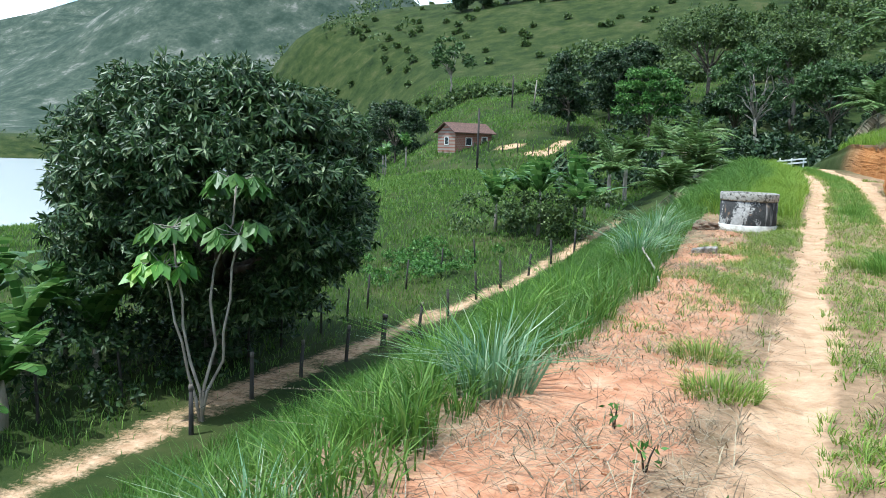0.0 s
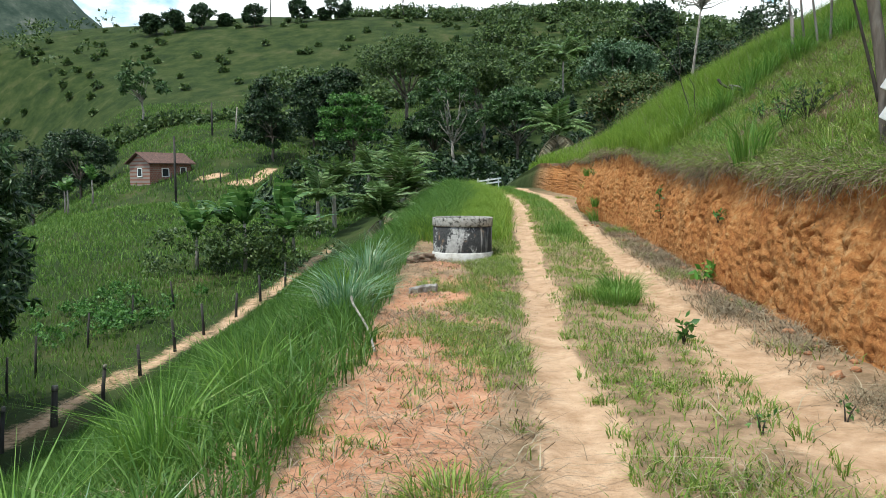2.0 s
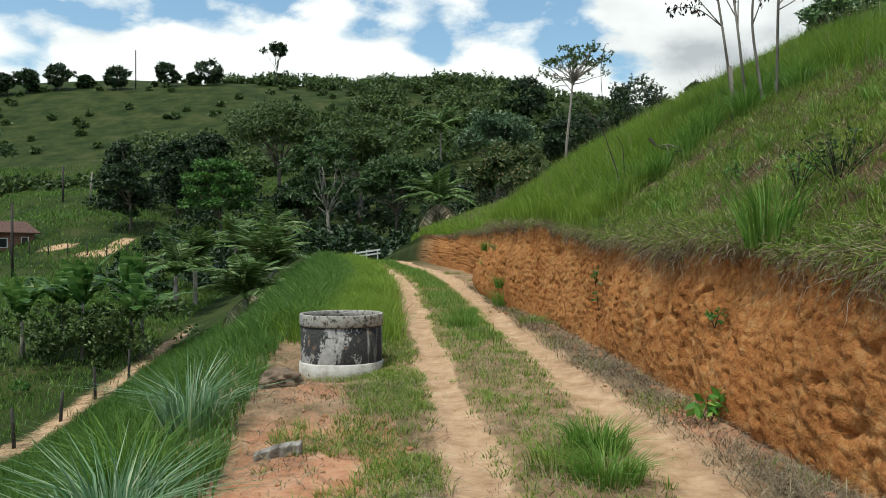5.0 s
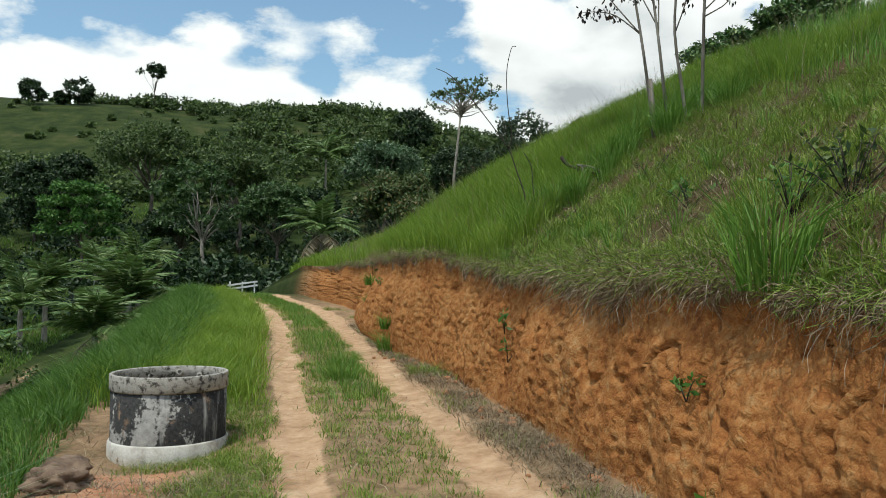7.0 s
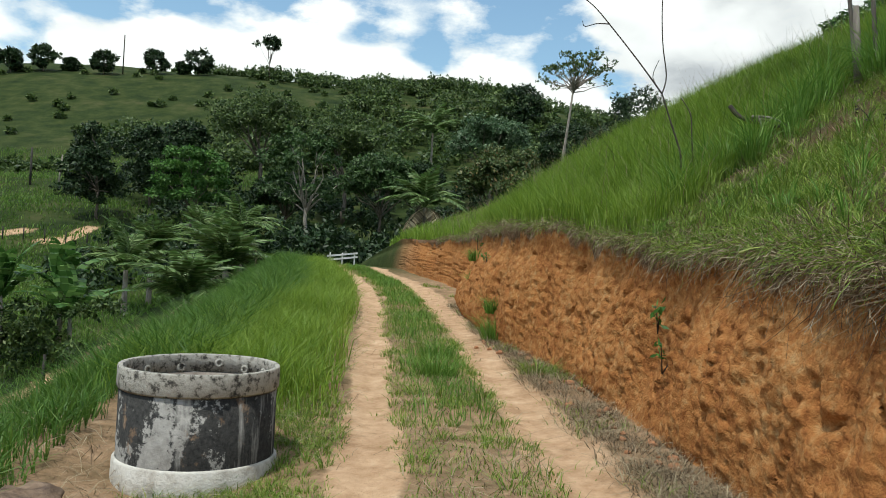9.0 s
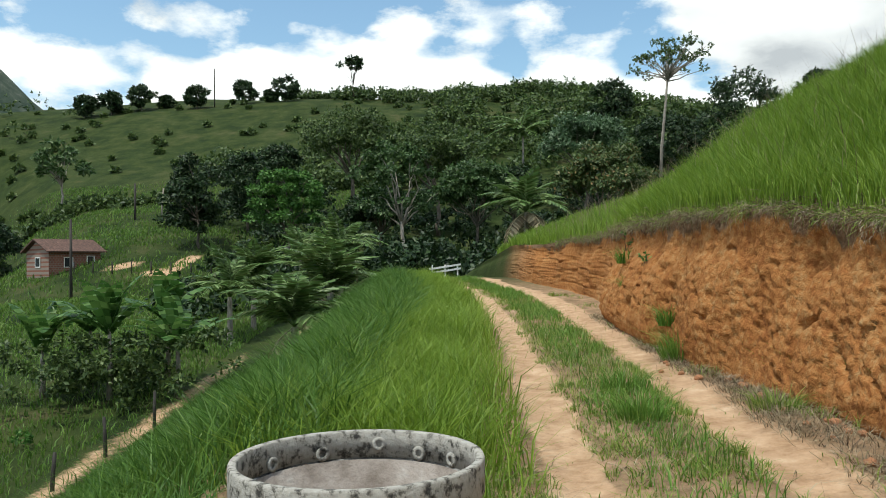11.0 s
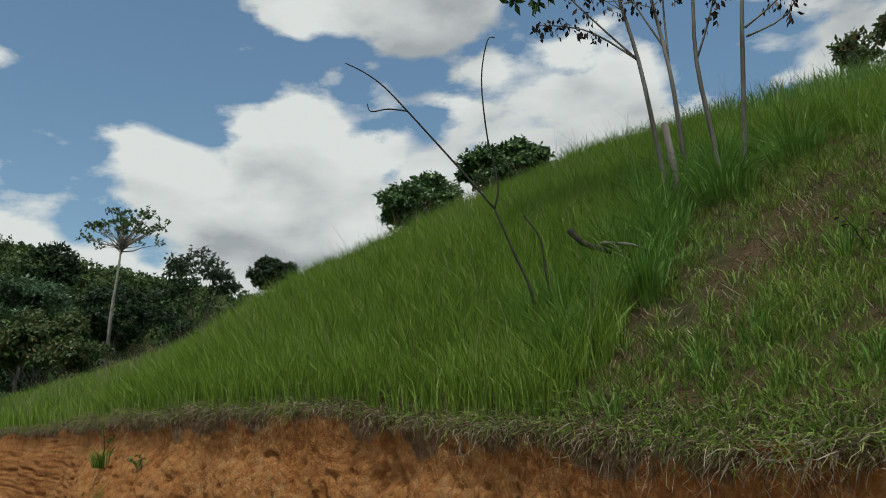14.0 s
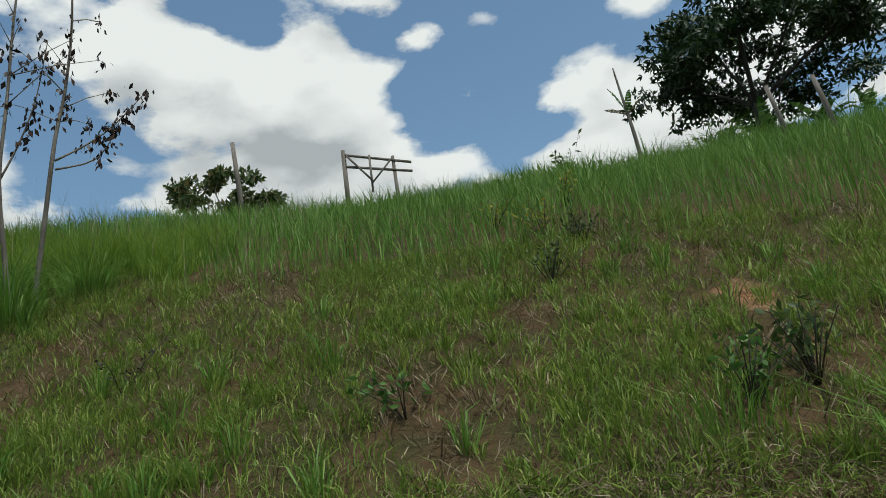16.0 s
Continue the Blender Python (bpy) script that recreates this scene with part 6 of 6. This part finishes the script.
for x, y, h, n, size, leaf, label in (
        (1.1, 6.6, 0.2, 34, 0.09, "fresh", "leafy weed growing between the ruts"), (2.18, 10.35, 0.24, 34, 0.14, "lime", "bright leafy weed at the foot of the bank"),
        (3.3, 10.9, 0.4, 130, 0.07, "fresh", "small leafy bush on the hillside"), (5.3, 11.7, 0.35, 110, 0.06, "olive", "small yellowing bush on the hillside"),
        (-0.8, 1.4, 0.13, 20, 0.045, "fresh", "small weed on bare red earth"), (-0.55, 0.9, 0.14, 22, 0.045, "fresh", "small weed on bare red earth"), 
        (-0.2, 0.5, 0.13, 20, 0.045, "fresh", "small weed on bare red earth"), (1.6, 4.6, 0.12, 20, 0.045, "fresh", "small weed on the track"), (1.0, 4.2, 0.12, 20, 0.045, "fresh", "small weed on the track"),
        (3.6, 12.8, 0.3, 60, 0.08, "fresh", "small weed on the hillside"),
        (6.6, 11.6, 0.45, 90, 0.06, "yellow", "yellow-flowered weed on the hillside"), (7.3, 12.1, 0.4, 80, 0.06, "yellow", "yellow-flowered weed on the hillside"), (7.4, 13.8, 0.35, 70, 0.05, "yellow", "yellow-flowered weed on the hillside"),
        (6.1, 11.3, 0.35, 120, 0.07, "olive", "dark leafy weed on the hillside"), (8.0, 11.2, 0.4, 80, 0.06, "yellow", "yellow-flowered weed on the hillside"), (3.45, 10.5, 0.45, 140, 0.08, "olive", "dark green bush beside a bare patch on the hillside"), (4.3, 14.9, 0.4, 40, 0.05, "dead", "dry dark stalk on the hillside"), (17.8, 10.0, 1.0, 160, 0.16, "olive", "round bush on the crest of the hill")):
    weed(x, y, h, n, size, leaf, label)

# weeds rooted in the face of the bank
for y, q, h in ((14.9, 0.35, 0.3), (15.1, 0.55, 0.22), (24.6, 0.75, 0.3), (10.9, 0.5, 0.16), (22.6, 0.6, 0.3)):
    weed(float(foot_x(y) + bend_x(y)) + 0.02 + 0.1 * q, y, h, 26, 0.08, "fresh", "pale green weed rooted in the clay bank", z=float(track_z(y)) + q * float(lip_z(y)))
for y, q in ((24.4, 0.62), (23.6, 0.35), (21.2, 0.2)):
    grass_clump(float(foot_x(y) + bend_x(y)) + 0.1 * q, y, 0.35, 160, 0.6, GRASS_SLOPE, "grass tuft growing on the clay bank", z=float(track_z(y)) + q * float(lip_z(y)), width=0.006)

# ---- rubble beside the well ring ----
def rock(name, x, y, sx, sy, sz, mat, label, category, rz=0.0, sub=3, rough=0.16):
    bm = bmesh.new()
    bmesh.ops.create_icosphere(bm, subdivisions=sub, radius=1.0)
    for v in bm.verts:
        n1 = noise.noise(v.co * 1.7 + Vector((x, y, 0))) + 0.5 * noise.noise(v.co * 4.1 + Vector((y, x, 3)))
        v.co *= 1 + rough * n1 * 1.6
        v.co = Vector((v.co.x * sx, v.co.y * sy, v.co.z * sz))
    for f in bm.faces:
        f.smooth = True
    ob = part(name, bm, mat)
    ob.matrix_world = pose(x, y, gz(x, y) + sz * 0.45, 0, 0, rz)
    return tagged(ob, label, category)


SOIL_DARK = surface("dark_soil", [(0.3, (0.09, 0.06, 0.045)), (0.55, (0.19, 0.13, 0.09)), (0.75, (0.28, 0.2, 0.14))], scale=9, bump=0.8, bump_scale=30)
CLAY_RED = surface("red_clod", [(0.3, (0.26, 0.11, 0.055)), (0.55, (0.42, 0.20, 0.10)), (0.75, (0.5, 0.3, 0.18))], scale=12, bump=0.7, bump_scale=40)
RUBBLE = surface("rubble_concrete", [(0.3, (0.13, 0.12, 0.105)), (0.5, (0.26, 0.245, 0.22)), (0.7, (0.38, 0.365, 0.34))], scale=10, bump=0.5, bump_scale=40)
rock("earth_clod", -1.85, 12.75, 0.2, 0.32, 0.10, SOIL_DARK, "lump of dark soil beside the well ring", "clod", 20, 4, 0.3)
rock("earth_clod", -1.75, 12.2, 0.2, 0.26, 0.10, SOIL_DARK, "lump of dark soil beside the well ring", "clod", 60, 4, 0.3)
for _ in range(60):
    x, y = rng.uniform(-1.4, -0.4), rng.uniform(0.5, 12.2)
    s = rng.uniform(0.008, 0.028)
    rock("earth_clod", x, y, s, s * 1.3, s * 0.7, CLAY_RED, "small red clod of earth on the track shoulder", "clod", rng.uniform(0, 180), sub=2)


def shard(pts, wd, label):
    """A broken curved piece of concrete, half sunk in the earth."""
    cp = curve_points(pts, 6)
    bm = bmesh.new()
    rows = []
    for k, p in enumerate(cp):
        w = wd * (0.75 + 0.3 * math.sin(k * 1.9))
        rows.append([bm.verts.new(p + Vector((0, dy * w, dz * 0.09))) for dy, dz in ((-0.5, -0.6), (-0.5, 0.8), (-0.15, 1.1), (0.3, 0.95), (0.5, 0.5), (0.5, -0.6))])
    for a, b in zip(rows, rows[1:]):
        for s in range(6):
            bm.faces.new((a[s], a[(s + 1) % 6], b[(s + 1) % 6], b[s]))
    bm.faces.new(rows[0][::-1])
    bm.faces.new(rows[-1])
    tagged(part("concrete_fragment", bm, RUBBLE), label, "rubble")


shard([(-1.62, 9.72, -0.06), (-1.45, 9.84, -0.03), (-1.28, 9.9, -0.02)], 0.12, "broken pale concrete fragment half buried in red earth")
stick_top = thing("wooden_stick", pose(0, 0, 0), "pale bark-covered stick leaning on the slope edge", "stick")
strand(curve_points([(-1.95, 7.7, 0.22), (-1.83, 7.2, 0.22), (-1.57, 6.5, 0.13), (-1.38, 5.75, 0.1)]), 0.014, 0.009, PALE_BARK, stick_top, "shaft", 8)

# clods fallen from the bank lie along its foot
for _ in range(90):
    y = rng.uniform(4.5, 21)
    x = float(foot_x(y)) - abs(rng.normal()) * 0.22 - 0.05
    size = rng.uniform(0.012, 0.045)
    rock("earth_clod", x, y, size, size * rng.uniform(0.9, 1.5), size * 0.75, CLAY_RED, "red clay clod fallen from the bank", "clod", rng.uniform(0, 180), sub=2, rough=0.3)
